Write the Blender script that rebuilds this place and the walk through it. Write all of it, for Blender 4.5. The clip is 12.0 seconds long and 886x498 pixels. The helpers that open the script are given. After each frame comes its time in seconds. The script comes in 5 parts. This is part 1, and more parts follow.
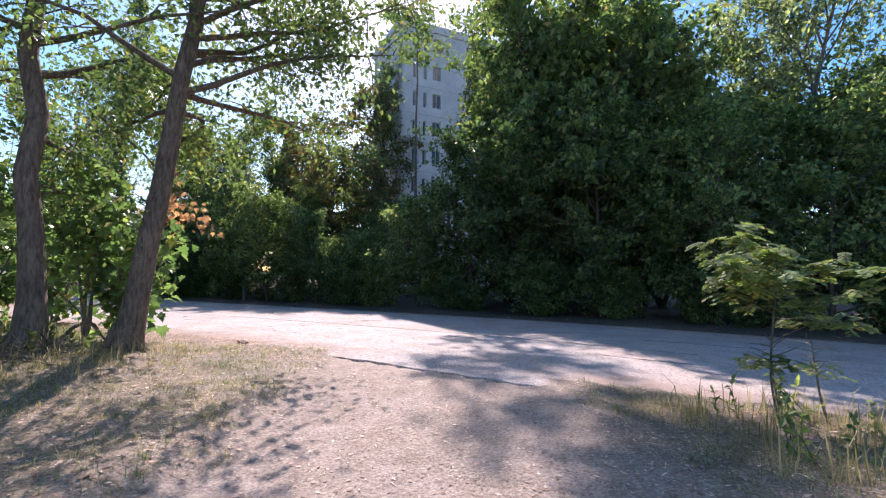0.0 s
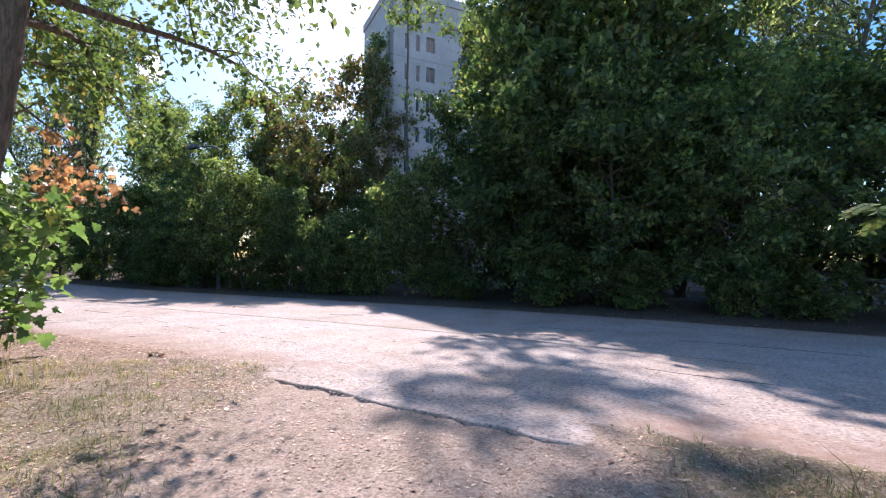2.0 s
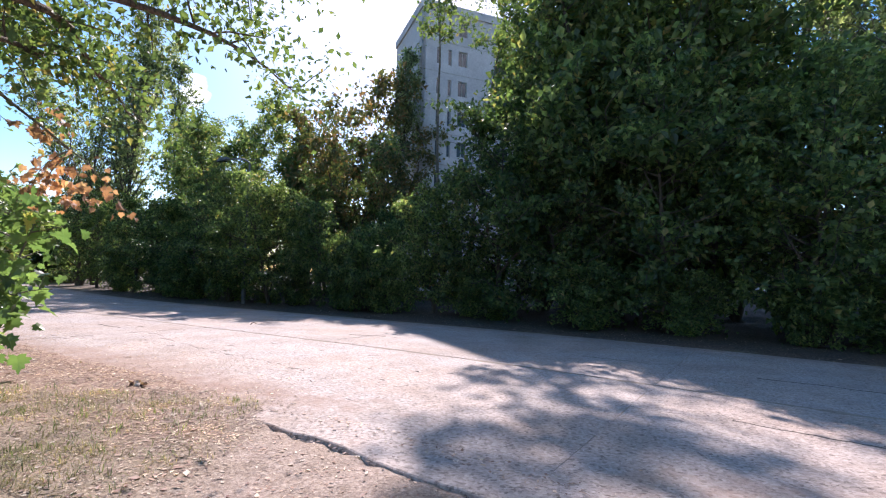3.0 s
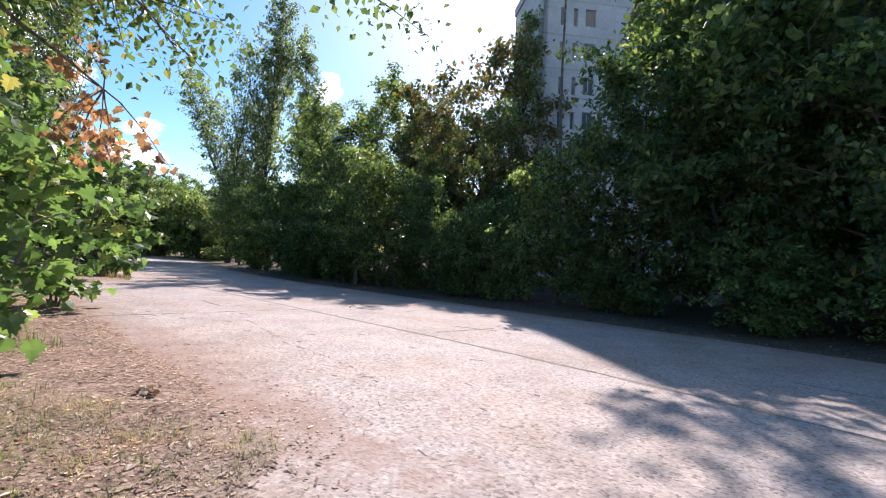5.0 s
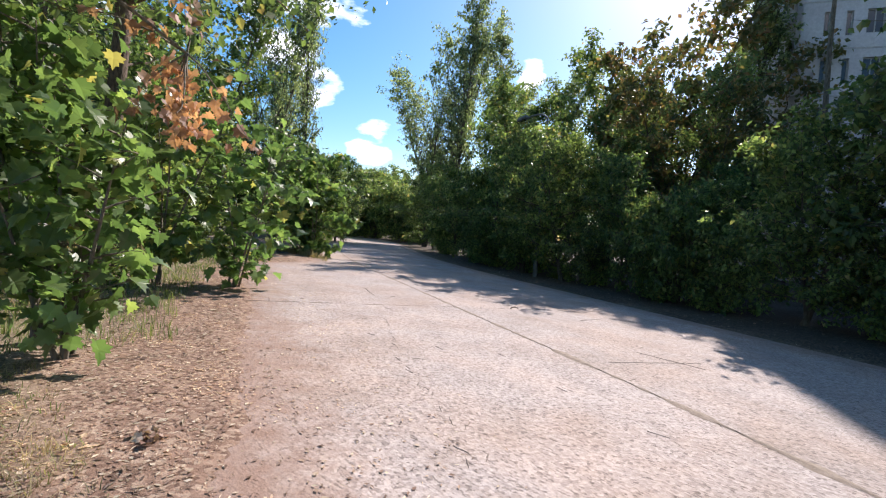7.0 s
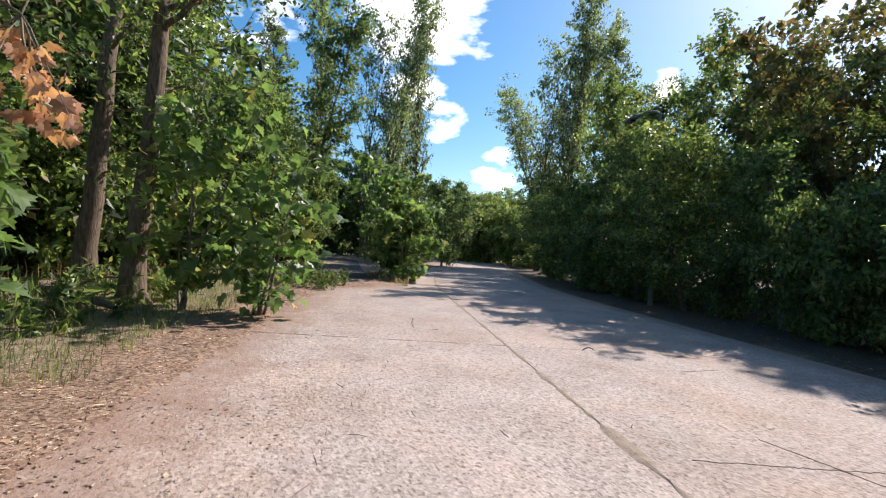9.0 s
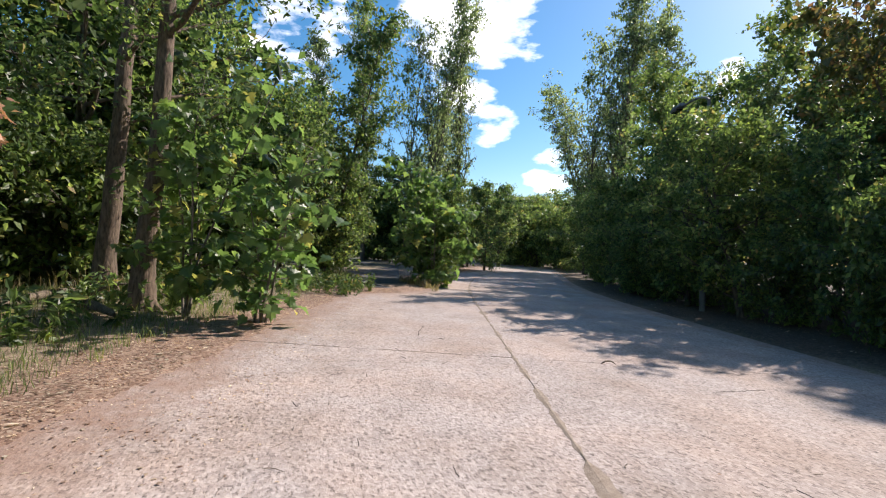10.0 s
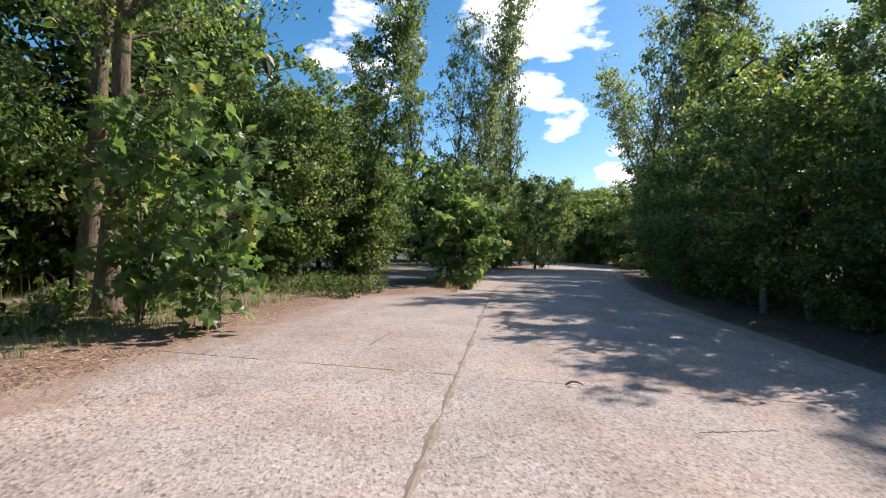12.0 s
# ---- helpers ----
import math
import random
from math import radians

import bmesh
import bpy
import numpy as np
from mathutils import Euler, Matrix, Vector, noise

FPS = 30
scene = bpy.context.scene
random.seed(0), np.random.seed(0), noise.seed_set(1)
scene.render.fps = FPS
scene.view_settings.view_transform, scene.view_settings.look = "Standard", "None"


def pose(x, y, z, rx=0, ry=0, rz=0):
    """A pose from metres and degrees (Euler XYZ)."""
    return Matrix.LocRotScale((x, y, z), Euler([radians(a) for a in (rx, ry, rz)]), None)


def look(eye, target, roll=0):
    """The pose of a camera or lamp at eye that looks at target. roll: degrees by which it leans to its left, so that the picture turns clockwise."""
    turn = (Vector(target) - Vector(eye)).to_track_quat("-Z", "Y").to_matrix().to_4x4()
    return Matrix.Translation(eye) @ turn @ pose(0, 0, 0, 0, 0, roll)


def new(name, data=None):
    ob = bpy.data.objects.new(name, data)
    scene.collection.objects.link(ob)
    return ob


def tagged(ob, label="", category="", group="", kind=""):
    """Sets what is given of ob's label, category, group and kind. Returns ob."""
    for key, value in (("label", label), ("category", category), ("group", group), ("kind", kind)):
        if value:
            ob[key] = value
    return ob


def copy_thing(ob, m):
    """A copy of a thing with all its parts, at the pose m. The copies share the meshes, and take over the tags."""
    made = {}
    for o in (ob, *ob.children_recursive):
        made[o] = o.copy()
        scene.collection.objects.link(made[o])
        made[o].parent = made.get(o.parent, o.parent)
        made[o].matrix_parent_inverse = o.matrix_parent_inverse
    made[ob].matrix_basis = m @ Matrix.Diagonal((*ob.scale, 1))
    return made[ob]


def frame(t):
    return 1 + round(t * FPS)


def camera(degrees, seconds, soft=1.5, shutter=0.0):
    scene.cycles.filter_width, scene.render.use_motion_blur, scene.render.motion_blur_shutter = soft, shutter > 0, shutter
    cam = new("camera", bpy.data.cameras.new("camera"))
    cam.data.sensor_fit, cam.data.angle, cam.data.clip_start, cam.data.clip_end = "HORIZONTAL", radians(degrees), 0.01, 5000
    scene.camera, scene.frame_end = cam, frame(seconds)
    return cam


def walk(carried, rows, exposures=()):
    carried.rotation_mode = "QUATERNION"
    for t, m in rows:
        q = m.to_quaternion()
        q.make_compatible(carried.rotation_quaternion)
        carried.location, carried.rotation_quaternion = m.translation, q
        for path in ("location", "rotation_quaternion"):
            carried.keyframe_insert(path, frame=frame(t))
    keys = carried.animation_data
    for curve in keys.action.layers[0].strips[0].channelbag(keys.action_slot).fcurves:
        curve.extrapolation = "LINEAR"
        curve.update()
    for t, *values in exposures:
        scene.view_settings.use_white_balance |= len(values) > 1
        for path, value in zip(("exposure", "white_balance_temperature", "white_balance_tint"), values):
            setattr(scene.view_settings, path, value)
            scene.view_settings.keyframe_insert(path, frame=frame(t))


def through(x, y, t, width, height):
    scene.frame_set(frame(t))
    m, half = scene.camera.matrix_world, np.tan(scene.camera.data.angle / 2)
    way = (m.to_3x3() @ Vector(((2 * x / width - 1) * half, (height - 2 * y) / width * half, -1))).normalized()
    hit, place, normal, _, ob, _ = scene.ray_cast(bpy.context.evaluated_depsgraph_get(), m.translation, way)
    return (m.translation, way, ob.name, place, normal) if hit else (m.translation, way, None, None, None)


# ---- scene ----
cam = camera(88.9, 12.0, soft=1.2)
PATH = [
    (0, (0.166, 0.45, 1.399), (0.15, 2.447, 1.509), 0.8),
    (0.5, (0.21, 1.029, 1.392), (0.236, 3.028, 1.457), 0.8),
    (1, (0.28, 1.532, 1.449), (0.295, 3.531, 1.498), 0.5),
    (1.5, (0.302, 2.175, 1.418), (0.317, 4.175, 1.439), 0.0),
    (2, (0.291, 2.74, 1.419), (0.291, 4.74, 1.462), 0.5),
    (2.5, (0.301, 3.256, 1.436), (0.221, 5.253, 1.522), 1.2),
    (3, (0.251, 3.823, 1.424), (0.119, 5.816, 1.539), 1.4),
    (3.2, (0.233, 4.027, 1.409), (0.073, 6.018, 1.515), 1.2),
    (4.8, (-0.009, 5.854, 1.305), (-0.571, 7.773, 1.34), 2.0),
    (5, (-0.063, 6.067, 1.329), (-0.698, 7.963, 1.36), 2.5),
    (5.5, (-0.174, 6.605, 1.323), (-1.012, 8.421, 1.308), 3.6),
    (6, (-0.258, 7.127, 1.386), (-1.285, 8.842, 1.333), 3.3),
    (6.5, (-0.301, 7.626, 1.493), (-1.52, 9.21, 1.442), 3.8),
    (7, (-0.408, 8.111, 1.494), (-1.77, 9.573, 1.416), 4.2),
    (7.2, (-0.44, 8.313, 1.527), (-1.833, 9.746, 1.447), 4.4),
    (8.8, (-0.812, 10.349, 1.459), (-2.497, 11.427, 1.452), 3.4),
    (9, (-0.825, 10.556, 1.461), (-2.539, 11.587, 1.459), 3.0),
    (9.5, (-0.893, 11.07, 1.456), (-2.682, 11.963, 1.46), 2.4),
    (10, (-0.984, 11.608, 1.456), (-2.805, 12.435, 1.465), 2.1),
    (10.5, (-1.056, 12.148, 1.425), (-2.903, 12.913, 1.431), 1.6),
    (11, (-1.167, 12.682, 1.405), (-3.055, 13.341, 1.393), 1.0),
    (11.5, (-1.266, 13.211, 1.416), (-3.171, 13.821, 1.419), 1.2),
    (12, (-1.403, 13.765, 1.443), (-3.329, 14.305, 1.443), 0.7),
]
walk(cam, [(t, look(eye, target, roll)) for t, eye, target, roll in PATH],
     exposures=[(0.0, 0.95, 6150, 27), (3.0, 0.88, 6200, 25), (6.0, 0.72, 6300, 21), (9.0, 0.55, 6550, 18), (12.0, 0.55, 6550, 18)])

# ---- world, sun, exposure ----
SUN_AZ, SUN_EL = 10.1, 40.2          # degrees to the left of +y, and above the horizon
sun_dir = Vector((-math.sin(radians(SUN_AZ)) * math.cos(radians(SUN_EL)),
                  math.cos(radians(SUN_AZ)) * math.cos(radians(SUN_EL)), math.sin(radians(SUN_EL))))
sun_data = bpy.data.lights.new("sun", "SUN")
sun_data.energy, sun_data.angle, sun_data.color = 5.0, radians(0.55), (1.0, 0.93, 0.82)
sun = new("sun", sun_data)
sun.matrix_world = look(sun_dir * 80, (0, 0, 0))

world = bpy.data.worlds.new("sky")
scene.world = world
world.use_nodes = True
wn, wl = world.node_tree.nodes, world.node_tree.links
wn.clear()
w_out, w_bg = wn.new("ShaderNodeOutputWorld"), wn.new("ShaderNodeBackground")
sky = wn.new("ShaderNodeTexSky")
sky.sky_type, sky.sun_disc = "NISHITA", False
sky.sun_elevation, sky.sun_rotation = radians(SUN_EL), radians(360 - SUN_AZ)
sky.air_density, sky.dust_density, sky.ozone_density = 1.0, 0.6, 1.2
w_co, w_map = wn.new("ShaderNodeTexCoord"), wn.new("ShaderNodeMapping")
w_map.inputs["Scale"].default_value = (1.0, 1.0, 2.6)
w_map.inputs["Location"].default_value = (0.35, 0.1, 0.0)
w_noise, w_ramp, w_mix = wn.new("ShaderNodeTexNoise"), wn.new("ShaderNodeValToRGB"), wn.new("ShaderNodeMix")
w_noise.inputs["Scale"].default_value, w_noise.inputs["Detail"].default_value = 7.0, 9.0
w_noise.inputs["Roughness"].default_value = 0.55
w_ramp.color_ramp.elements[0].position, w_ramp.color_ramp.elements[1].position = 0.4, 0.85
w_mix.data_type = "RGBA"
w_mix.inputs["B"].default_value = (13.0, 13.2, 13.5, 1)
wl.new(w_co.outputs["Generated"], w_map.inputs["Vector"])
wl.new(w_map.outputs["Vector"], w_noise.inputs["Vector"])


def w_math(op, a, b):
    n = wn.new("ShaderNodeMath")
    n.operation = op
    for k, v in enumerate((a, b)):
        if isinstance(v, (int, float)):
            n.inputs[k].default_value = v
        else:
            wl.new(v, n.inputs[k])
    return n.outputs["Value"]


CLOUDS = [((-0.807, 0.388, 0.43), 10.5), ((-0.838, 0.476, 0.267), 4.0), ((-0.907, 0.093, 0.42), 8.0), ((-0.79, 0.588, 0.174), 4.0), ((-0.526, 0.786, 0.324), 2.5),
          ((0.6, -0.5, 0.5), 16.0), ((-0.3, -0.8, 0.4), 14.0), ((0.8, 0.3, 0.35), 12.0)]
cover = 0.0
for toward, wide in CLOUDS:
    dot, mr = wn.new("ShaderNodeVectorMath"), wn.new("ShaderNodeMapRange")
    dot.operation = "DOT_PRODUCT"
    wl.new(w_co.outputs["Generated"], dot.inputs[0])
    dot.inputs[1].default_value = Vector(toward).normalized()
    wl.new(dot.outputs["Value"], mr.inputs["Value"])
    mr.inputs["From Min"].default_value, mr.inputs["From Max"].default_value = math.cos(radians(wide)), math.cos(radians(wide * 0.35))
    cover = w_math("MAXIMUM", cover, mr.outputs["Result"])
lumps = w_math("MULTIPLY", w_math("SUBTRACT", w_noise.outputs["Fac"], 0.5), 2.6)
wl.new(w_math("MULTIPLY", w_math("ADD", w_math("MULTIPLY", cover, 0.75), lumps), w_math("GREATER_THAN", cover, 0.001)), w_ramp.inputs["Fac"])
wl.new(w_ramp.outputs["Color"], w_mix.inputs["Factor"])
w_hue = wn.new("ShaderNodeHueSaturation")
w_hue.inputs["Hue"].default_value, w_hue.inputs["Saturation"].default_value, w_hue.inputs["Value"].default_value = 0.49, 1.4, 0.95
wl.new(sky.outputs["Color"], w_hue.inputs["Color"])
wl.new(w_hue.outputs["Color"], w_mix.inputs["A"])
wl.new(w_mix.outputs["Result"], w_bg.inputs["Color"])
w_bg.inputs["Strength"].default_value = 0.125
wl.new(w_bg.outputs["Background"], w_out.inputs["Surface"])


# ---- materials ----
def shader(name):
    """A node material with its nodes, links and principled shader."""
    mat = bpy.data.materials.new(name)
    mat.use_nodes = True
    nodes, links = mat.node_tree.nodes, mat.node_tree.links
    return mat, nodes, links, nodes["Principled BSDF"]


def noise_node(nodes, links, vector, scale, detail=6.0, rough=0.6, kind="ShaderNodeTexNoise"):
    n = nodes.new(kind)
    n.inputs["Scale"].default_value = scale
    if kind == "ShaderNodeTexNoise":
        n.inputs["Detail"].default_value, n.inputs["Roughness"].default_value = detail, rough
    links.new(vector, n.inputs["Vector"])
    return n


def ramp_node(nodes, links, fac, stops):
    r = nodes.new("ShaderNodeValToRGB")
    el = r.color_ramp.elements
    while len(el) < len(stops):
        el.new(0.5)
    for e, (p, c) in zip(el, stops):
        e.position, e.color = p, (*c, 1) if len(c) == 3 else c
    links.new(fac, r.inputs["Fac"])
    return r


def mix_node(nodes, links, fac, a, b, mode="MIX"):
    m = nodes.new("ShaderNodeMix")
    m.data_type, m.blend_type = "RGBA", mode
    if isinstance(fac, (int, float)):
        m.inputs["Factor"].default_value = fac
    else:
        links.new(fac, m.inputs["Factor"])
    for key, v in (("A", a), ("B", b)):
        if isinstance(v, tuple):
            m.inputs[key].default_value = (*v, 1)
        else:
            links.new(v, m.inputs[key])
    return m.outputs["Result"]


def bump_node(nodes, links, bsdf, height, strength=0.5, distance=0.02):
    b = nodes.new("ShaderNodeBump")
    b.inputs["Strength"].default_value, b.inputs["Distance"].default_value = strength, distance
    links.new(height, b.inputs["Height"])
    links.new(b.outputs["Normal"], bsdf.inputs["Normal"])


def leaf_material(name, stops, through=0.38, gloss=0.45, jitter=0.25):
    """Leaf: tone varies leaf by leaf, plant by plant and, as imitated sun and shade, clump by clump, and light comes
    through the blade.
    """
    mat, nodes, links, bsdf = shader(name)
    geo, info = nodes.new("ShaderNodeNewGeometry"), nodes.new("ShaderNodeObjectInfo")
    tone = ramp_node(nodes, links, geo.outputs["Random Per Island"], stops).outputs["Color"]
    hsv = nodes.new("ShaderNodeHueSaturation")
    mr = nodes.new("ShaderNodeMapRange")
    links.new(info.outputs["Random"], mr.inputs["Value"])
    mr.inputs["To Min"].default_value, mr.inputs["To Max"].default_value = 1 - jitter, 1 + jitter
    links.new(mr.outputs["Result"], hsv.inputs["Value"])
    mh = nodes.new("ShaderNodeMapRange")
    links.new(info.outputs["Random"], mh.inputs["Value"])
    mh.inputs["To Min"].default_value, mh.inputs["To Max"].default_value = 0.515, 0.485
    links.new(mh.outputs["Result"], hsv.inputs["Hue"])
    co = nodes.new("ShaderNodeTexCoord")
    # noise tints whole clumps: warm and bright like sunlit tufts, dim like shaded gaps
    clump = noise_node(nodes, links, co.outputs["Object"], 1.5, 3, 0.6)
    clump_light = ramp_node(nodes, links, clump.outputs["Fac"], [(0.34, (0.62, 0.68, 0.66)), (0.5, (1, 1, 1)), (0.66, (1.5, 1.38, 1.15))]).outputs["Color"]
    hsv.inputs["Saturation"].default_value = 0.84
    links.new(mix_node(nodes, links, 1.0, tone, clump_light, "MULTIPLY"), hsv.inputs["Color"])
    links.new(hsv.outputs["Color"], bsdf.inputs["Base Color"])
    bsdf.inputs["Roughness"].default_value = gloss
    bsdf.inputs["Specular IOR Level"].default_value = 0.5
    tr, mx = nodes.new("ShaderNodeBsdfTranslucent"), nodes.new("ShaderNodeMixShader")
    warm = mix_node(nodes, links, 0.5, hsv.outputs["Color"], (1.55, 1.6, 0.75), "MULTIPLY")
    bright = mix_node(nodes, links, 1.0, warm, (1.6, 1.6, 1.4), "MULTIPLY")
    links.new(bright, tr.inputs["Color"])
    mx.inputs["Fac"].default_value = through
    links.new(bsdf.outputs["BSDF"], mx.inputs[1])
    links.new(tr.outputs["BSDF"], mx.inputs[2])
    links.new(mx.outputs["Shader"], nodes["Material Output"].inputs["Surface"])
    return mat


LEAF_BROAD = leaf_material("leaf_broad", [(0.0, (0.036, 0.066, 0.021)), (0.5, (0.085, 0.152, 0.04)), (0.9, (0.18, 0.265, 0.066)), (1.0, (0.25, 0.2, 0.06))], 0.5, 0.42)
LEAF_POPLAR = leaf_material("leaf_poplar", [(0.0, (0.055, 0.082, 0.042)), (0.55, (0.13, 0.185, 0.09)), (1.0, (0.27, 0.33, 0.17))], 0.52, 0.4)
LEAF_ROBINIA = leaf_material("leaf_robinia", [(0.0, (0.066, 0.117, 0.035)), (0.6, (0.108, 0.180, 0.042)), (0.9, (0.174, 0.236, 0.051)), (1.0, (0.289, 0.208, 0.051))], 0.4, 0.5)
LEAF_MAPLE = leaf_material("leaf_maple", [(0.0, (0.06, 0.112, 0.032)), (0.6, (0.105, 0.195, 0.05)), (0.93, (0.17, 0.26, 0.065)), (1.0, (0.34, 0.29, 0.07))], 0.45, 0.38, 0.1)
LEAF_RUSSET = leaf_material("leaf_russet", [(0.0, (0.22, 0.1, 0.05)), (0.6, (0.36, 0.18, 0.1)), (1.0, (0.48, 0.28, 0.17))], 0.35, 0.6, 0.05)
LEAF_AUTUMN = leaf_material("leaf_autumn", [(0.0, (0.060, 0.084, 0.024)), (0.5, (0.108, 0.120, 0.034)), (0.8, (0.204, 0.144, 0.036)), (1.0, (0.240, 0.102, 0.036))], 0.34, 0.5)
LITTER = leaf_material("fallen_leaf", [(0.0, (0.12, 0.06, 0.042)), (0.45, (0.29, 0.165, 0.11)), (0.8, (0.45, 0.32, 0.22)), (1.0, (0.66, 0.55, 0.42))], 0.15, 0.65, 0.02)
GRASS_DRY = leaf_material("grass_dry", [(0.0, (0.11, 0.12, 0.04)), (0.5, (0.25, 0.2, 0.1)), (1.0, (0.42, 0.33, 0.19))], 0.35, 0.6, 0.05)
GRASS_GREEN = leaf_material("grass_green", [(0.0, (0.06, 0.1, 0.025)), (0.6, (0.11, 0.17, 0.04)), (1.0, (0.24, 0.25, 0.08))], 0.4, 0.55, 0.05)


def bark_material(name, dark, light, scale=1.0):
    mat, nodes, links, bsdf = shader(name)
    co, mp = nodes.new("ShaderNodeTexCoord"), nodes.new("ShaderNodeMapping")
    mp.inputs["Scale"].default_value = (1, 1, 0.22)
    links.new(co.outputs["Object"], mp.inputs["Vector"])
    fine = noise_node(nodes, links, mp.outputs["Vector"], 26 * scale, 8, 0.65)
    broad = noise_node(nodes, links, co.outputs["Object"], 1.7 * scale, 4)
    base = ramp_node(nodes, links, fine.outputs["Fac"], [(0.32, dark), (0.62, light)]).outputs["Color"]
    tint = ramp_node(nodes, links, broad.outputs["Fac"], [(0.35, (0.7, 0.72, 0.66)), (0.65, (1.1, 1.05, 1.0))]).outputs["Color"]
    links.new(mix_node(nodes, links, 1.0, base, tint, "MULTIPLY"), bsdf.inputs["Base Color"])
    bsdf.inputs["Roughness"].default_value = 0.9
    bump_node(nodes, links, bsdf, fine.outputs["Fac"], 0.9, 0.03)
    return mat


BARK = bark_material("bark_brown", (0.05, 0.036, 0.028), (0.22, 0.165, 0.125))
BARK_GREY = bark_material("bark_grey", (0.07, 0.062, 0.05), (0.27, 0.24, 0.2))
BARK_FAR = bark_material("bark_far", (0.05, 0.042, 0.034), (0.16, 0.135, 0.11), 0.6)
DEADWOOD = bark_material("dead_wood", (0.06, 0.05, 0.04), (0.25, 0.2, 0.15), 2.0)


def concrete_material():
    """Old road concrete: pale pinkish grey, exposed gravel, stains along the joints."""
    mat, nodes, links, bsdf = shader("road_concrete")
    co, info = nodes.new("ShaderNodeTexCoord"), nodes.new("ShaderNodeObjectInfo")
    p = co.outputs["Object"]
    stones = noise_node(nodes, links, p, 36, 0, kind="ShaderNodeTexVoronoi")
    grit = noise_node(nodes, links, p, 130, 4, 0.7)
    patch = noise_node(nodes, links, p, 0.9, 7, 0.62)
    spots = noise_node(nodes, links, p, 7.5, 5, 0.7)
    base = ramp_node(nodes, links, stones.outputs["Color"], [(0.06, (0.2, 0.172, 0.158)), (0.26, (0.345, 0.302, 0.283)), (0.6, (0.42, 0.372, 0.35)), (0.94, (0.5, 0.452, 0.43))]).outputs["Color"]
    wear = ramp_node(nodes, links, patch.outputs["Fac"], [(0.3, (0.8, 0.76, 0.72)), (0.5, (0.98, 0.96, 0.95)), (0.7, (1.12, 1.1, 1.09))]).outputs["Color"]
    spot = ramp_node(nodes, links, spots.outputs["Fac"], [(0.27, (0.62, 0.58, 0.54)), (0.36, (1, 1, 1))]).outputs["Color"]
    sandy = noise_node(nodes, links, p, 0.35, 8, 0.7)
    dust = ramp_node(nodes, links, sandy.outputs["Fac"], [(0.42, (1, 1, 1)), (0.62, (1.04, 0.93, 0.84))]).outputs["Color"]
    grain = ramp_node(nodes, links, grit.outputs["Fac"], [(0.3, (0.72, 0.72, 0.72)), (0.7, (1.22, 1.22, 1.22))]).outputs["Color"]
    c = mix_node(nodes, links, 1.0, base, wear, "MULTIPLY")
    c = mix_node(nodes, links, 0.7, c, spot, "MULTIPLY")
    streak = nodes.new("ShaderNodeMapping")
    streak.inputs["Rotation"].default_value = (0, 0, 0.5)
    streak.inputs["Scale"].default_value = (0.55, 1.3, 1)
    links.new(p, streak.inputs["Vector"])
    flecks = noise_node(nodes, links, streak.outputs["Vector"], 36, 5, 0.62)
    fleck = ramp_node(nodes, links, flecks.outputs["Fac"], [(0.36, (0.34, 0.32, 0.3)), (0.44, (0.98, 0.97, 0.96)), (0.58, (1, 1, 1)), (0.68, (1.24, 1.22, 1.2))]).outputs["Color"]
    c = mix_node(nodes, links, 0.85, c, fleck, "MULTIPLY")
    c = mix_node(nodes, links, 0.9, c, dust, "MULTIPLY")
    c = mix_node(nodes, links, 0.55, c, grain, "MULTIPLY")
    silt = nodes.new("ShaderNodeAttribute")
    silt.attribute_name = "silt"
    drift = noise_node(nodes, links, p, 3.2, 8, 0.7)
    level = nodes.new("ShaderNodeMath")
    level.operation, level.use_clamp = "MULTIPLY_ADD", True
    links.new(drift.outputs["Fac"], level.inputs[0])
    level.inputs[1].default_value = 2.4
    shift = nodes.new("ShaderNodeMapRange")
    links.new(silt.outputs["Fac"], shift.inputs["Value"])
    shift.inputs["To Min"].default_value, shift.inputs["To Max"].default_value = -1.9, -0.4
    links.new(shift.outputs["Result"], level.inputs[2])
    soil = ramp_node(nodes, links, grit.outputs["Fac"], [(0.3, (0.15, 0.092, 0.068)), (0.7, (0.38, 0.255, 0.195))]).outputs["Color"]
    c = mix_node(nodes, links, level.outputs["Value"], c, soil)
    lift = nodes.new("ShaderNodeMapRange")
    links.new(info.outputs["Random"], lift.inputs["Value"])
    lift.inputs["To Min"].default_value, lift.inputs["To Max"].default_value = 0.94, 1.05
    hsv = nodes.new("ShaderNodeHueSaturation")
    links.new(lift.outputs["Result"], hsv.inputs["Value"])
    links.new(c, hsv.inputs["Color"])
    links.new(hsv.outputs["Color"], bsdf.inputs["Base Color"])
    bsdf.inputs["Roughness"].default_value = 0.88
    bump_node(nodes, links, bsdf, mix_node(nodes, links, 0.75, stones.outputs["Distance"], flecks.outputs["Fac"]), 0.62, 0.013)
    return mat


CONCRETE = concrete_material()


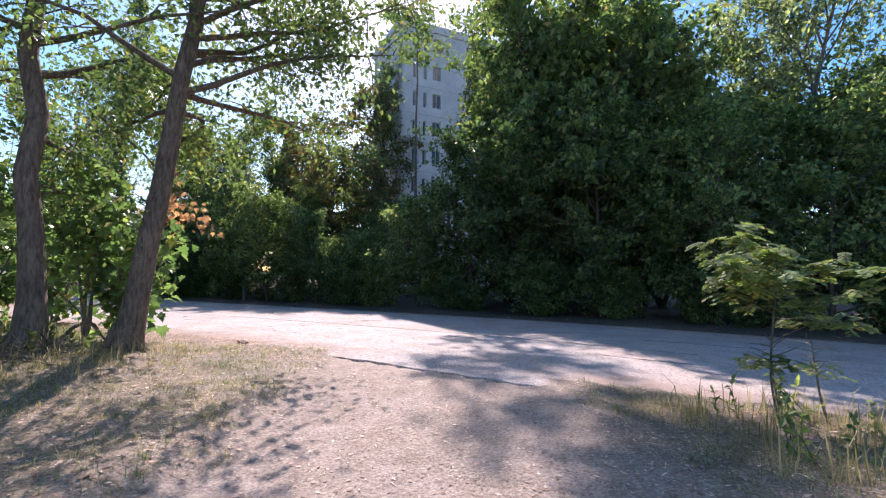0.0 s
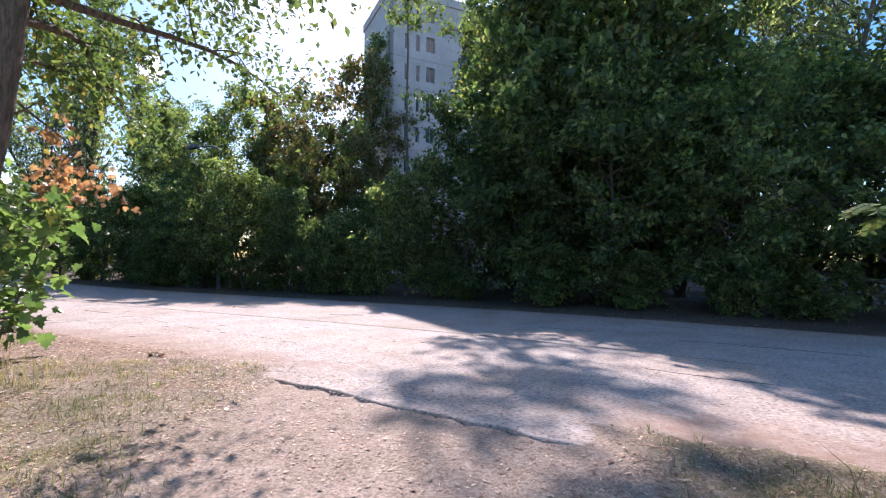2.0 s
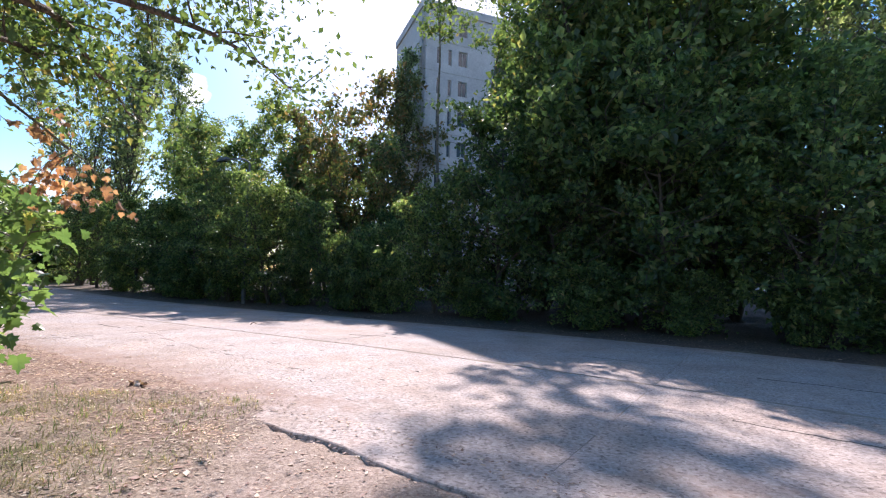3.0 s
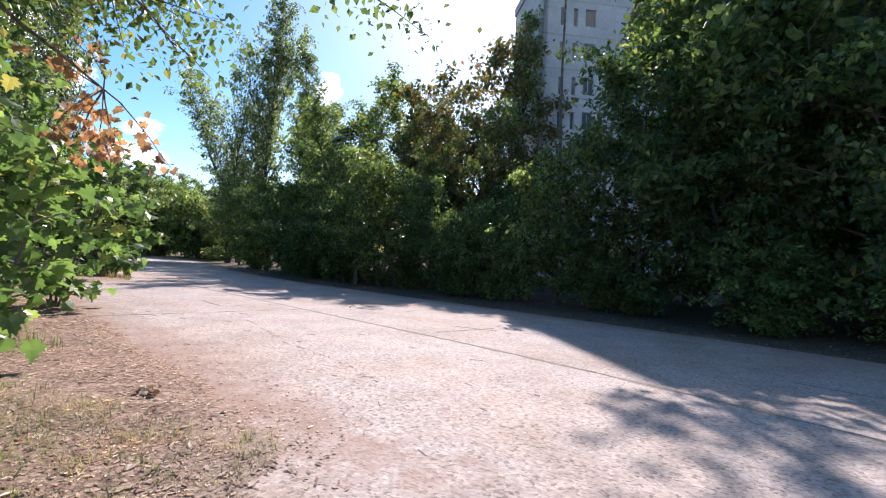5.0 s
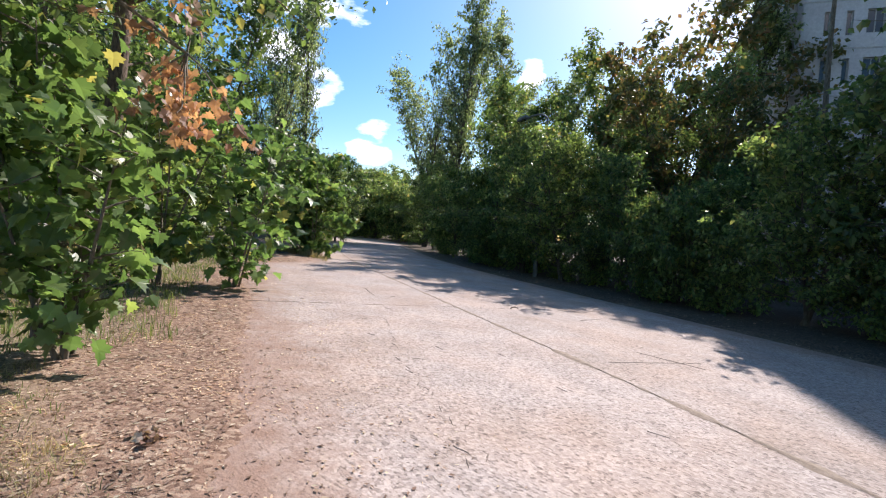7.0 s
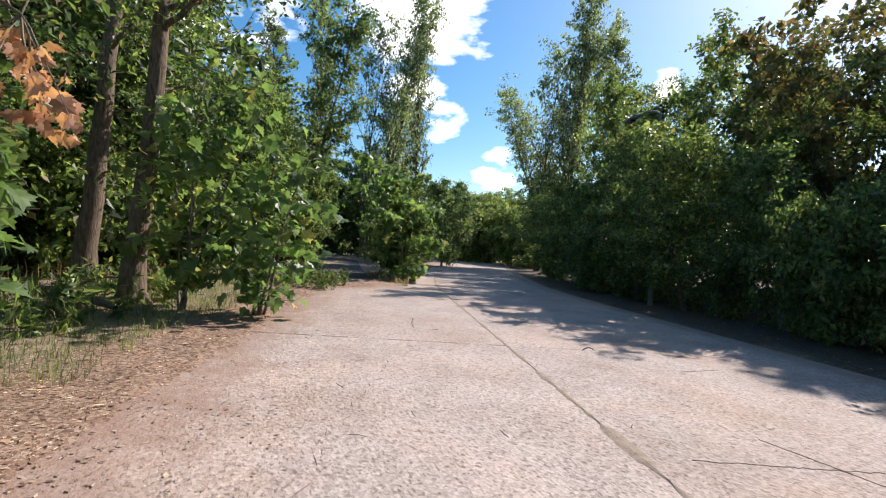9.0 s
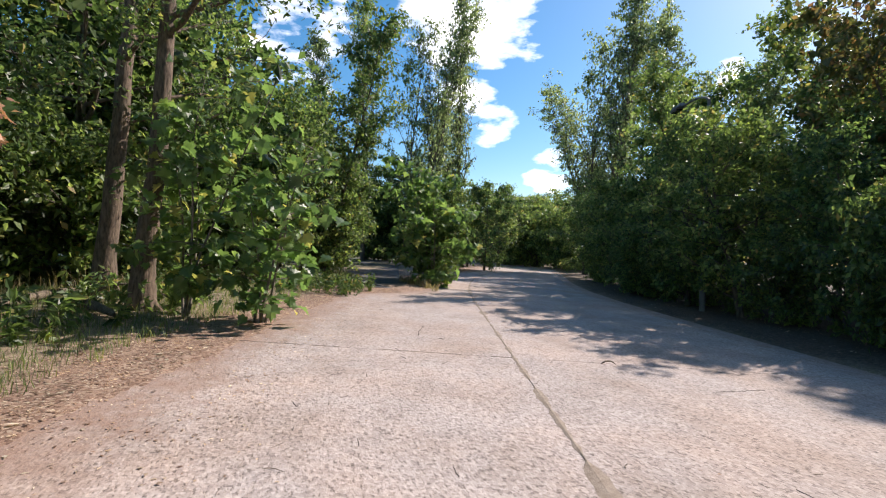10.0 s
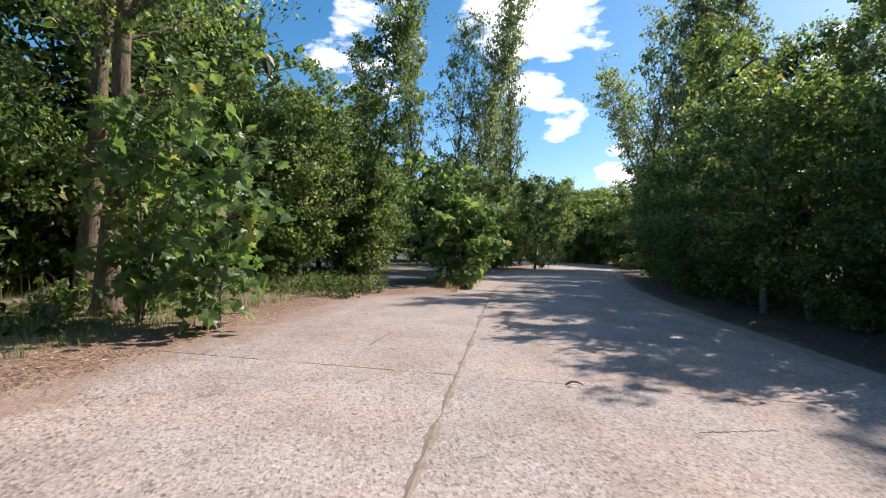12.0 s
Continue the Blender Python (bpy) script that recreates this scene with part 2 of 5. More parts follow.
def ground_material():
    """Soil sheet: trodden sandy path, dry verge, leaf-strewn edge and dark wood floor, by the zone attribute."""
    mat, nodes, links, bsdf = shader("soil")
    co = nodes.new("ShaderNodeTexCoord")
    p = co.outputs["Object"]
    zone = nodes.new("ShaderNodeAttribute")
    zone.attribute_name = "zone"
    sep = nodes.new("ShaderNodeSeparateColor")
    links.new(zone.outputs["Color"], sep.inputs["Color"])
    fine = noise_node(nodes, links, p, 38, 8, 0.7)
    mid = noise_node(nodes, links, p, 5, 7, 0.65)
    bits = noise_node(nodes, links, p, 30, 0, kind="ShaderNodeTexVoronoi")
    chips = noise_node(nodes, links, p, 62, 0, kind="ShaderNodeTexVoronoi")
    patch = noise_node(nodes, links, p, 1.6, 6, 0.62)
    sand = ramp_node(nodes, links, fine.outputs["Fac"], [(0.34, (0.19, 0.135, 0.105)), (0.5, (0.37, 0.285, 0.235)), (0.68, (0.56, 0.465, 0.4))]).outputs["Color"]
    verge = ramp_node(nodes, links, fine.outputs["Fac"], [(0.36, (0.08, 0.065, 0.035)), (0.5, (0.21, 0.165, 0.1)), (0.66, (0.38, 0.31, 0.2))]).outputs["Color"]
    litter = ramp_node(nodes, links, bits.outputs["Color"], [(0.1, (0.13, 0.075, 0.052)), (0.5, (0.28, 0.18, 0.13)), (0.9, (0.42, 0.32, 0.24))]).outputs["Color"]
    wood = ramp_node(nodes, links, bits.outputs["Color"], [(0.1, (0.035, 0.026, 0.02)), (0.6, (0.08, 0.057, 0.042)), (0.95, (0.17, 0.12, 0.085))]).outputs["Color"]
    green = ramp_node(nodes, links, mid.outputs["Fac"], [(0.3, (0.05, 0.075, 0.02)), (0.7, (0.12, 0.15, 0.05))]).outputs["Color"]
    chip = ramp_node(nodes, links, chips.outputs["Color"], [(0.1, (0.09, 0.065, 0.045)), (0.45, (0.24, 0.175, 0.125)), (0.75, (0.42, 0.33, 0.25)), (1.0, (0.6, 0.52, 0.43))]).outputs["Color"]
    moss = ramp_node(nodes, links, fine.outputs["Fac"], [(0.35, (0.08, 0.07, 0.03)), (0.65, (0.28, 0.235, 0.125))]).outputs["Color"]
    bare = ramp_node(nodes, links, patch.outputs["Fac"], [(0.36, (0, 0, 0)), (0.48, (1, 1, 1))]).outputs["Color"]
    verge = mix_node(nodes, links, 0.62, verge, chip)
    verge = mix_node(nodes, links, bare, moss, verge)
    stony = ramp_node(nodes, links, patch.outputs["Fac"], [(0.42, (0.1, 0.1, 0.1)), (0.62, (0.6, 0.6, 0.6))]).outputs["Color"]
    sand = mix_node(nodes, links, stony, sand, chip)
    c = mix_node(nodes, links, sep.outputs["Red"], verge, sand)
    c = mix_node(nodes, links, sep.outputs["Green"], c, litter)
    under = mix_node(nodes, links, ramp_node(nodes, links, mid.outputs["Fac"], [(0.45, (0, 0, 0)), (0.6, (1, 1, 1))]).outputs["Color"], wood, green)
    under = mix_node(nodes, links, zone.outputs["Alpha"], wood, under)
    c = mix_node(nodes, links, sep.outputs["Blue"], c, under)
    tone = ramp_node(nodes, links, mid.outputs["Fac"], [(0.3, (0.78, 0.76, 0.74)), (0.7, (1.15, 1.15, 1.15))]).outputs["Color"]
    links.new(mix_node(nodes, links, 1.0, c, tone, "MULTIPLY"), bsdf.inputs["Base Color"])
    bsdf.inputs["Roughness"].default_value = 0.95
    bump_node(nodes, links, bsdf, fine.outputs["Fac"], 0.8, 0.02)
    return mat


SOIL = ground_material()


def plain_material(name, a, b, scale, rough=0.8, metal=0.0, bump=0.2):
    mat, nodes, links, bsdf = shader(name)
    co = nodes.new("ShaderNodeTexCoord")
    n1 = noise_node(nodes, links, co.outputs["Object"], scale, 7, 0.65)
    n2 = noise_node(nodes, links, co.outputs["Object"], scale * 14, 4, 0.6)
    c1 = ramp_node(nodes, links, n1.outputs["Fac"], [(0.3, a), (0.7, b)]).outputs["Color"]
    c2 = ramp_node(nodes, links, n2.outputs["Fac"], [(0.3, (0.86, 0.86, 0.86)), (0.7, (1.1, 1.1, 1.1))]).outputs["Color"]
    links.new(mix_node(nodes, links, 1.0, c1, c2, "MULTIPLY"), bsdf.inputs["Base Color"])
    bsdf.inputs["Roughness"].default_value, bsdf.inputs["Metallic"].default_value = rough, metal
    bump_node(nodes, links, bsdf, n2.outputs["Fac"], bump, 0.01)
    return mat


ASPHALT = plain_material("old_asphalt", (0.045, 0.045, 0.05), (0.11, 0.1, 0.1), 1.5, 0.9, 0, 0.5)
JOINT = plain_material("joint_filling", (0.2, 0.155, 0.115), (0.36, 0.295, 0.24), 9.0, 0.95, 0, 0.6)
CRACK = plain_material("crack_dirt", (0.06, 0.05, 0.04), (0.14, 0.11, 0.09), 6.0, 0.95, 0, 0.6)
DIRT = plain_material("caught_dirt", (0.17, 0.14, 0.12), (0.3, 0.25, 0.22), 30.0, 0.95, 0, 0.5)
PANEL = plain_material("panel_concrete", (0.42, 0.41, 0.42), (0.58, 0.57, 0.57), 0.5, 0.9, 0, 0.2)
FRAME_PAINT = plain_material("weathered_paint", (0.3, 0.29, 0.27), (0.5, 0.49, 0.46), 3.0, 0.7)
STEEL = plain_material("galvanised_steel", (0.1, 0.105, 0.105), (0.19, 0.2, 0.2), 4.0, 0.6, 0.4, 0.1)
ROOFING = plain_material("roof_felt", (0.06, 0.06, 0.06), (0.12, 0.115, 0.11), 0.7, 0.95)


def glass_material():
    mat, nodes, links, bsdf = shader("dark_glass")
    bsdf.inputs["Base Color"].default_value = (0.03, 0.035, 0.04, 1)
    bsdf.inputs["Roughness"].default_value = 0.12
    return mat


GLASS = glass_material()


# ---- mesh helpers ----
def mesh_of(name, verts, faces, material, smooth=False):
    me = bpy.data.meshes.new(name)
    me.from_pydata([tuple(v) for v in verts], [], [tuple(f) for f in faces])
    me.materials.append(material)
    if smooth:
        me.polygons.foreach_set("use_smooth", [True] * len(me.polygons))
    me.update()
    return me


def fast_mesh(name, verts, loops, size, material, smooth=False):
    """A mesh of faces that all have the same number of corners, from arrays."""
    verts, loops = np.asarray(verts, dtype=np.float32), np.asarray(loops, dtype=np.int32).reshape(-1)
    me = bpy.data.meshes.new(name)
    count = len(loops) // size
    me.vertices.add(len(verts))
    me.vertices.foreach_set("co", verts.reshape(-1))
    me.loops.add(len(loops))
    me.loops.foreach_set("vertex_index", loops)
    me.polygons.add(count)
    me.polygons.foreach_set("loop_start", np.arange(count, dtype=np.int32) * size)
    me.polygons.foreach_set("loop_total", np.full(count, size, dtype=np.int32))
    me.polygons.foreach_set("use_smooth", np.full(count, smooth))
    me.materials.append(material)
    me.update(calc_edges=True)
    return me


def part(name, bm, material, parent, label=""):
    """Links a bmesh or a mesh as one object under a thing or part."""
    if isinstance(bm, bmesh.types.BMesh):
        me = bpy.data.meshes.new(name)
        bm.to_mesh(me)
        bm.free()
        me.materials.append(material)
    else:
        me = bm
    ob = new(name, me)
    ob.parent = parent
    if label:
        ob["label"] = label
    return ob


def box(bm, x0, x1, y0, y1, z0, z1, m=None, bevel=0.0):
    geo = bmesh.ops.create_cube(bm, size=1)["verts"]
    for v in geo:
        v.co = Vector(((x0 + x1) / 2 + v.co.x * (x1 - x0), (y0 + y1) / 2 + v.co.y * (y1 - y0), (z0 + z1) / 2 + v.co.z * (z1 - z0)))
    if bevel:
        edges = list({e for v in geo for e in v.link_edges})
        geo = bmesh.ops.bevel(bm, geom=edges, offset=bevel, segments=1, affect="EDGES")["verts"]
    if m is not None:
        for v in geo:
            v.co = m @ v.co
    return geo


class Shape:
    """Collects tubes (quads) and leaves (triangles) as arrays."""

    def __init__(self):
        self.tv, self.tf, self.tn = [], [], 0
        self.lv, self.lf, self.ln = [], [], 0

    def tube(self, pts, radii, sides=6):
        pts = np.asarray(pts, float)
        d = np.gradient(pts, axis=0)
        d /= np.linalg.norm(d, axis=1)[:, None] + 1e-9
        ref = np.where(np.abs(d[:, 2:3]) > 0.9, np.array([[1.0, 0, 0]]), np.array([[0, 0, 1.0]]))
        ref = np.repeat(ref[:1], len(pts), axis=0) if abs(d[0, 2]) > 0.9 else ref * 0 + np.array([[0, 0, 1.0]])
        a = np.cross(d, ref)
        a /= np.linalg.norm(a, axis=1)[:, None] + 1e-9
        b = np.cross(d, a)
        ang = np.linspace(0, 2 * math.pi, sides, endpoint=False)
        r = np.asarray(radii)[:, None, None]
        ring = pts[:, None, :] + r * (np.cos(ang)[None, :, None] * a[:, None, :] + np.sin(ang)[None, :, None] * b[:, None, :])
        n = len(pts)
        i, j = np.meshgrid(np.arange(n - 1), np.arange(sides), indexing="ij")
        k = (j + 1) % sides
        f = np.stack([i * sides + j, i * sides + k, (i + 1) * sides + k, (i + 1) * sides + j], axis=-1).reshape(-1, 4) + self.tn
        self.tv.append(ring.reshape(-1, 3))
        self.tf.append(f)
        self.tn += n * sides

    def leaves(self, at, size, rng, up=0.35, hang=0.25, slim=0.62, spread=0.45):
        """One small folded blade at each place."""
        at = np.asarray(at)
        n = len(at)
        d = rng.normal(size=(n, 3))
        d[:, 2] -= hang * 2
        d /= np.linalg.norm(d, axis=1)[:, None]
        nor = rng.normal(size=(n, 3)) * (1 - up)
        nor[:, 2] += up * 2
        side = np.cross(d, nor)
        side /= np.linalg.norm(side, axis=1)[:, None] + 1e-9
        nor = np.cross(side, d)
        s = size * (1 + spread * (rng.random(n) * 2 - 1))[:, None]
        v = np.stack([at, at + d * s * 0.45 + side * s * slim * 0.5 + nor * s * 0.1, at + d * s, at + d * s * 0.45 - side * s * slim * 0.5 + nor * s * 0.1], axis=1)
        base = np.arange(n)[:, None] * 4 + self.ln
        f = np.concatenate([base + np.array([[0, 1, 2]]), base + np.array([[0, 2, 3]])])
        self.lv.append(v.reshape(-1, 3))
        self.lf.append(f)
        self.ln += n * 4

    def cut_leaves(self, at, size, rng, outline, up=0.6, hang=0.5):
        """Leaves of a lobed outline (points of one half, base to tip), flat fans with a fold and a drooping tip."""
        half = np.asarray(outline)
        ring = np.concatenate([half, (half * np.array([-1, 1]))[::-1][1:-1]])
        k = len(ring)
        for p in at:
            d = rng.normal(size=3) * 0.8
            d[2] -= hang
            d /= np.linalg.norm(d)
            nor = rng.normal(size=3) * (1 - up)
            nor[2] += up * 1.6
            nor[1] += 0.2
            side = np.cross(d, nor)
            side /= np.linalg.norm(side) + 1e-9
            nor = np.cross(side, d)
            s = size * (0.55 + 0.75 * rng.random())
            fold = np.abs(ring[:, :1]) * 0.28 - ring[:, 1:2] ** 2 * 0.22
            v = p + s * (ring[:, :1] * side + ring[:, 1:2] * d + fold * nor)
            mid = p + s * 0.42 * d
            self.lv.append(np.vstack([mid[None, :], v]))
            j = np.arange(k)
            self.lf.append(np.stack([np.zeros(k, int), 1 + j, 1 + (j + 1) % k], axis=1) + self.ln)
            self.ln += k + 1

    def wood_mesh(self, name, material):
        return fast_mesh(name, np.vstack(self.tv), np.vstack(self.tf), 4, material, True)

    def leaf_mesh(self, name, material):
        return fast_mesh(name, np.vstack(self.lv), np.vstack(self.lf), 3, material)


def bent(start, way, length, rng, steps=5, rise=0.0, wobble=0.12):
    """A wavering polyline from a start along a way; rise bends it upward."""
    pts, d = [np.array(start, float)], np.array(way, float)
    d /= np.linalg.norm(d)
    for _ in range(steps):
        d = d + rng.normal(size=3) * wobble + np.array([0, 0, rise])
        d /= np.linalg.norm(d)
        pts.append(pts[-1] + d * length / steps)
    return np.array(pts)


def along(pts, f):
    x = f * (len(pts) - 1)
    i = min(int(x), len(pts) - 2)
    return pts[i] * (1 - (x - i)) + pts[i + 1] * (x - i)


def grown_tree(name, seed, height, trunk_r, clear, reach, limbs, twigs, per, leaf, material, bark,
               profile="round", lift=0.5, rise=0.08, spread=0.35, stems=1, lean=0.04, slim=0.62, label="", category="tree"):
    """A tree: tapered stems with limbs and twigs, and a crown of separate leaves in uneven tufts.
    clear: bare height as a share; reach: longest limb; per: leaves in a tuft."""
    rng = np.random.default_rng(seed)
    sh, tufts = Shape(), []
    for s in range(stems):
        away = rng.normal(size=2) * lean + (rng.normal(size=2) * 0.22 if stems > 1 else 0)
        hh = height * (1 if s == 0 else 0.7 + 0.25 * rng.random())
        trunk = bent((rng.normal() * 0.12 * (stems > 1), rng.normal() * 0.12 * (stems > 1), -0.15), (away[0], away[1], 1), hh, rng, 9, 0.03, 0.05)
        rr = trunk_r * (1 if s == 0 else 0.7)
        rad = rr * (1 - np.linspace(0, 1, 10) ** 0.9 * 0.93)
        rad[0] *= 1.35
        sh.tube(trunk, rad, 8)
        n = limbs if s == 0 else int(limbs * 0.6)
        for i in range(n):
            f = clear + (0.985 - clear) * (i + rng.random()) / n
            q = (f - clear) / (1 - clear)
            shape = {"round": 0.35 + 0.9 * math.sin(math.pi * min(1, 0.12 + 0.85 * q)) ** 0.8,
                     "column": 0.55 + 0.6 * math.sin(math.pi * min(1, 0.15 + 0.8 * q)),
                     "cone": 1.15 * (1 - q) ** 0.75 + 0.15,
                     "vase": 0.35 + 0.8 * q ** 0.6 * (1.25 - q)}[profile]
            length = reach * shape * (0.65 + 0.6 * rng.random())
            a = i * 2.39996 + rng.normal() * 0.5
            start = along(trunk, f)
            limb = bent(start, (math.cos(a), math.sin(a), lift + rng.normal() * 0.2), length, rng, 5, rise, 0.14)
            lr = max(0.012, rr * (1 - f) * 0.55 + 0.008)
            sh.tube(limb, lr * np.array([1, 0.8, 0.62, 0.45, 0.3, 0.15]), 5)
            for k in range(twigs):
                g = 0.25 + 0.75 * (k + rng.random()) / twigs
                p = along(limb, min(g, 1))
                dirv = limb[-1] - limb[0]
                dirv = dirv / np.linalg.norm(dirv) + rng.normal(size=3) * 0.75
                tw = bent(p, dirv, length * 0.34 * (0.6 + 0.8 * rng.random()), rng, 3, 0.0, 0.2)
                sh.tube(tw, lr * 0.3 * np.array([1, 0.8, 0.5, 0.25]) + 0.003, 3)
                tufts.extend([tw[1], tw[2], tw[3]])
            tufts.append(limb[-1])
        tufts.append(trunk[-1])
    tufts = np.array(tufts)
    keep = tufts[rng.random(len(tufts)) > 0.38]
    counts = (per * rng.choice([0.3, 0.8, 1.4, 2.6], len(keep), p=[0.3, 0.3, 0.25, 0.15])).astype(int) + 1
    centre = np.repeat(keep, counts, axis=0)
    at = centre + rng.normal(size=centre.shape) * spread * 0.55 * np.array([1, 1, 0.6])
    at = at[at[:, 2] > 0.12]
    sh.leaves(at, leaf * 1.18, rng, slim=slim)
    root = new(name)
    tagged(root, label, category)
    part("trunk", sh.wood_mesh("trunk", bark), None, root)
    part("crown", sh.leaf_mesh("crown", material), None, root)
    return root


# ---- lie of the land ----

def road_line():
    """The road's far edge, as places, lengths along it and headings."""
    pts, heads, ss = [], [], []
    p, s = np.array([0.0, 0.0]), -60.0
    while s < 150:
        turn = 58 + 8 * min(1, max(0, (s + 7) / 8)) - 12 * min(1, max(0, (s - 13) / 16))
        d = np.array([-math.sin(radians(turn)), math.cos(radians(turn))])
        pts.append(p.copy()), heads.append(d), ss.append(s)
        p, s = p + d * 1.0, s + 1.0
    pts = np.array(pts)
    return pts - pts[60] + np.array([0.0, 16.3]), np.array(heads), np.array(ss)


LINE, HEAD, LENGTHS = road_line()


def fall(off):
    """Height of the road's surface: it slopes down towards its far edge."""
    return 0.028 * (np.clip(off, -3.0, 9.0) - 7.6)


def road_at(s, off, z=0.0):
    """The place s metres along the road and off metres from its far edge towards the near side, z above its surface."""
    i = min(max(int(s + 60), 0), len(LINE) - 2)
    p, d = LINE[i] + HEAD[i] * (s - LENGTHS[i]), HEAD[i]
    return Vector((p[0] - d[1] * off, p[1] + d[0] * off, z + float(fall(off))))


def road_coords(x, y):
    """s and off of places, as arrays."""
    x, y = np.atleast_1d(np.asarray(x, float)), np.atleast_1d(np.asarray(y, float))
    best, s_out, o_out = np.full(x.shape, 1e18), np.zeros(x.shape), np.zeros(x.shape)
    for p, d, s in zip(LINE[::2], HEAD[::2], LENGTHS[::2]):
        dx, dy = x - p[0], y - p[1]
        r = dx * dx + dy * dy
        m = r < best
        best = np.where(m, r, best)
        s_out = np.where(m, s + dx * d[0] + dy * d[1], s_out)
        o_out = np.where(m, -dx * d[1] + dy * d[0], o_out)
    return s_out, o_out


def smooth(a, b, x):
    t = np.clip((x - a) / (b - a), 0, 1)
    return t * t * (3 - 2 * t)


def wave(x, y):
    return (np.sin(x * 1.3 + y * 0.7) + np.sin(x * 0.6 - y * 1.9 + 1.0) + 0.6 * np.sin(x * 3.1 + y * 2.3) + 0.5 * np.sin(y * 4.1 - x * 2.7)) / 3.1


def near_edge(s):
    """How far from the far edge the bare road reaches, before soil and leaves cover it."""
    return 7.5 - 2.4 * smooth(12.5, 16, s) - 0.2 * smooth(-2, -6, s)


def height_at(x, y):
    s, off = road_coords(x, y)
    x, y = np.atleast_1d(x), np.atleast_1d(y)
    w = wave(x, y)
    edge = near_edge(s) + 0.28 * w
    path = smooth(-2.0, -1.3, x) * smooth(1.7, 1.0, x)
    over = smooth(edge - 0.25, edge + 0.25, off)
    near = -0.12 + over * (0.135 + 0.015 * w)
    near = near * (1 - path) + path * (-0.12 + 0.1 * smooth(8.02, 8.2, off)) + smooth(8.6, 12.5, off) * (0.12 + 0.05 * w) * (1 - path)
    near = near + (0.24 + 0.04 * w) * np.exp(-((x + 5.2) ** 2 + (y - 6.3) ** 2) / 2.2)
    far = smooth(-2.3, -3.1, off) * (0.17 + 0.03 * w) + smooth(-3.5, -12, off) * (0.2 + 0.12 * w)
    far_z = -0.12 + far
    return np.where(off > 3.5, near, far_z) + fall(off)


def z_at(x, y):
    return float(height_at(x, y)[0])


def build_ground():
    def spread(lo, hi, step, far):
        mid = np.arange(lo, hi + step / 2, step)
        out = np.geomspace(step * 2, far, 26)
        return np.concatenate([lo - out[::-1], mid, hi + out])

    xs, ys = spread(-26, 16, 0.2, 1500), spread(-4, 28, 0.2, 1500)
    gx, gy = np.meshgrid(xs, ys, indexing="ij")
    fx, fy = gx.reshape(-1), gy.reshape(-1)
    z = height_at(fx, fy)
    nx, ny = len(xs), len(ys)
    i, j = np.meshgrid(np.arange(nx - 1), np.arange(ny - 1), indexing="ij")
    f = np.stack([i * ny + j, (i + 1) * ny + j, (i + 1) * ny + j + 1, i * ny + j + 1], axis=-1).reshape(-1, 4)
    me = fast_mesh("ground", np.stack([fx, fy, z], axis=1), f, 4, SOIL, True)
    s, off = road_coords(fx, fy)
    w = wave(fx * 1.7, fy * 1.7)
    path = smooth(-2.3 + 0.3 * 0, -1.2, fx + 0.35 * w) * smooth(2.2, 1.3, fx + 0.35 * w) * smooth(9.5, 8.0, fy)
    path = np.maximum(path, smooth(7.0, 7.4, off) * smooth(8.6, 7.9, off + 0.4 * w) * smooth(2.4, 1.4, fx))
    lit = smooth(-1.6, -3.2, fx + 0.5 * w) * smooth(9.7, 8.5, off + 0.4 * w) * smooth(3, 5, off)
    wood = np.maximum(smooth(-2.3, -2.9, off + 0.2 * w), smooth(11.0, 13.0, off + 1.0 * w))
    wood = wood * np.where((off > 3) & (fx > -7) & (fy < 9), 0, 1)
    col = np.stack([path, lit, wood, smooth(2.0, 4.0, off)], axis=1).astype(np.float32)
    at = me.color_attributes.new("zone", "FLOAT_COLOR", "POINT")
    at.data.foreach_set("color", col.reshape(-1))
    return tagged(new("ground", me), "uneven sandy soil with dry grass and leaf litter", "ground", kind="structure")


build_ground()

# ---- road of concrete slabs ----
road = tagged(new("road"), "cracked pale concrete road with open joints", "road", kind="structure")
JOINTS = [-39.0 + 11.2 * i for i in range(14)]


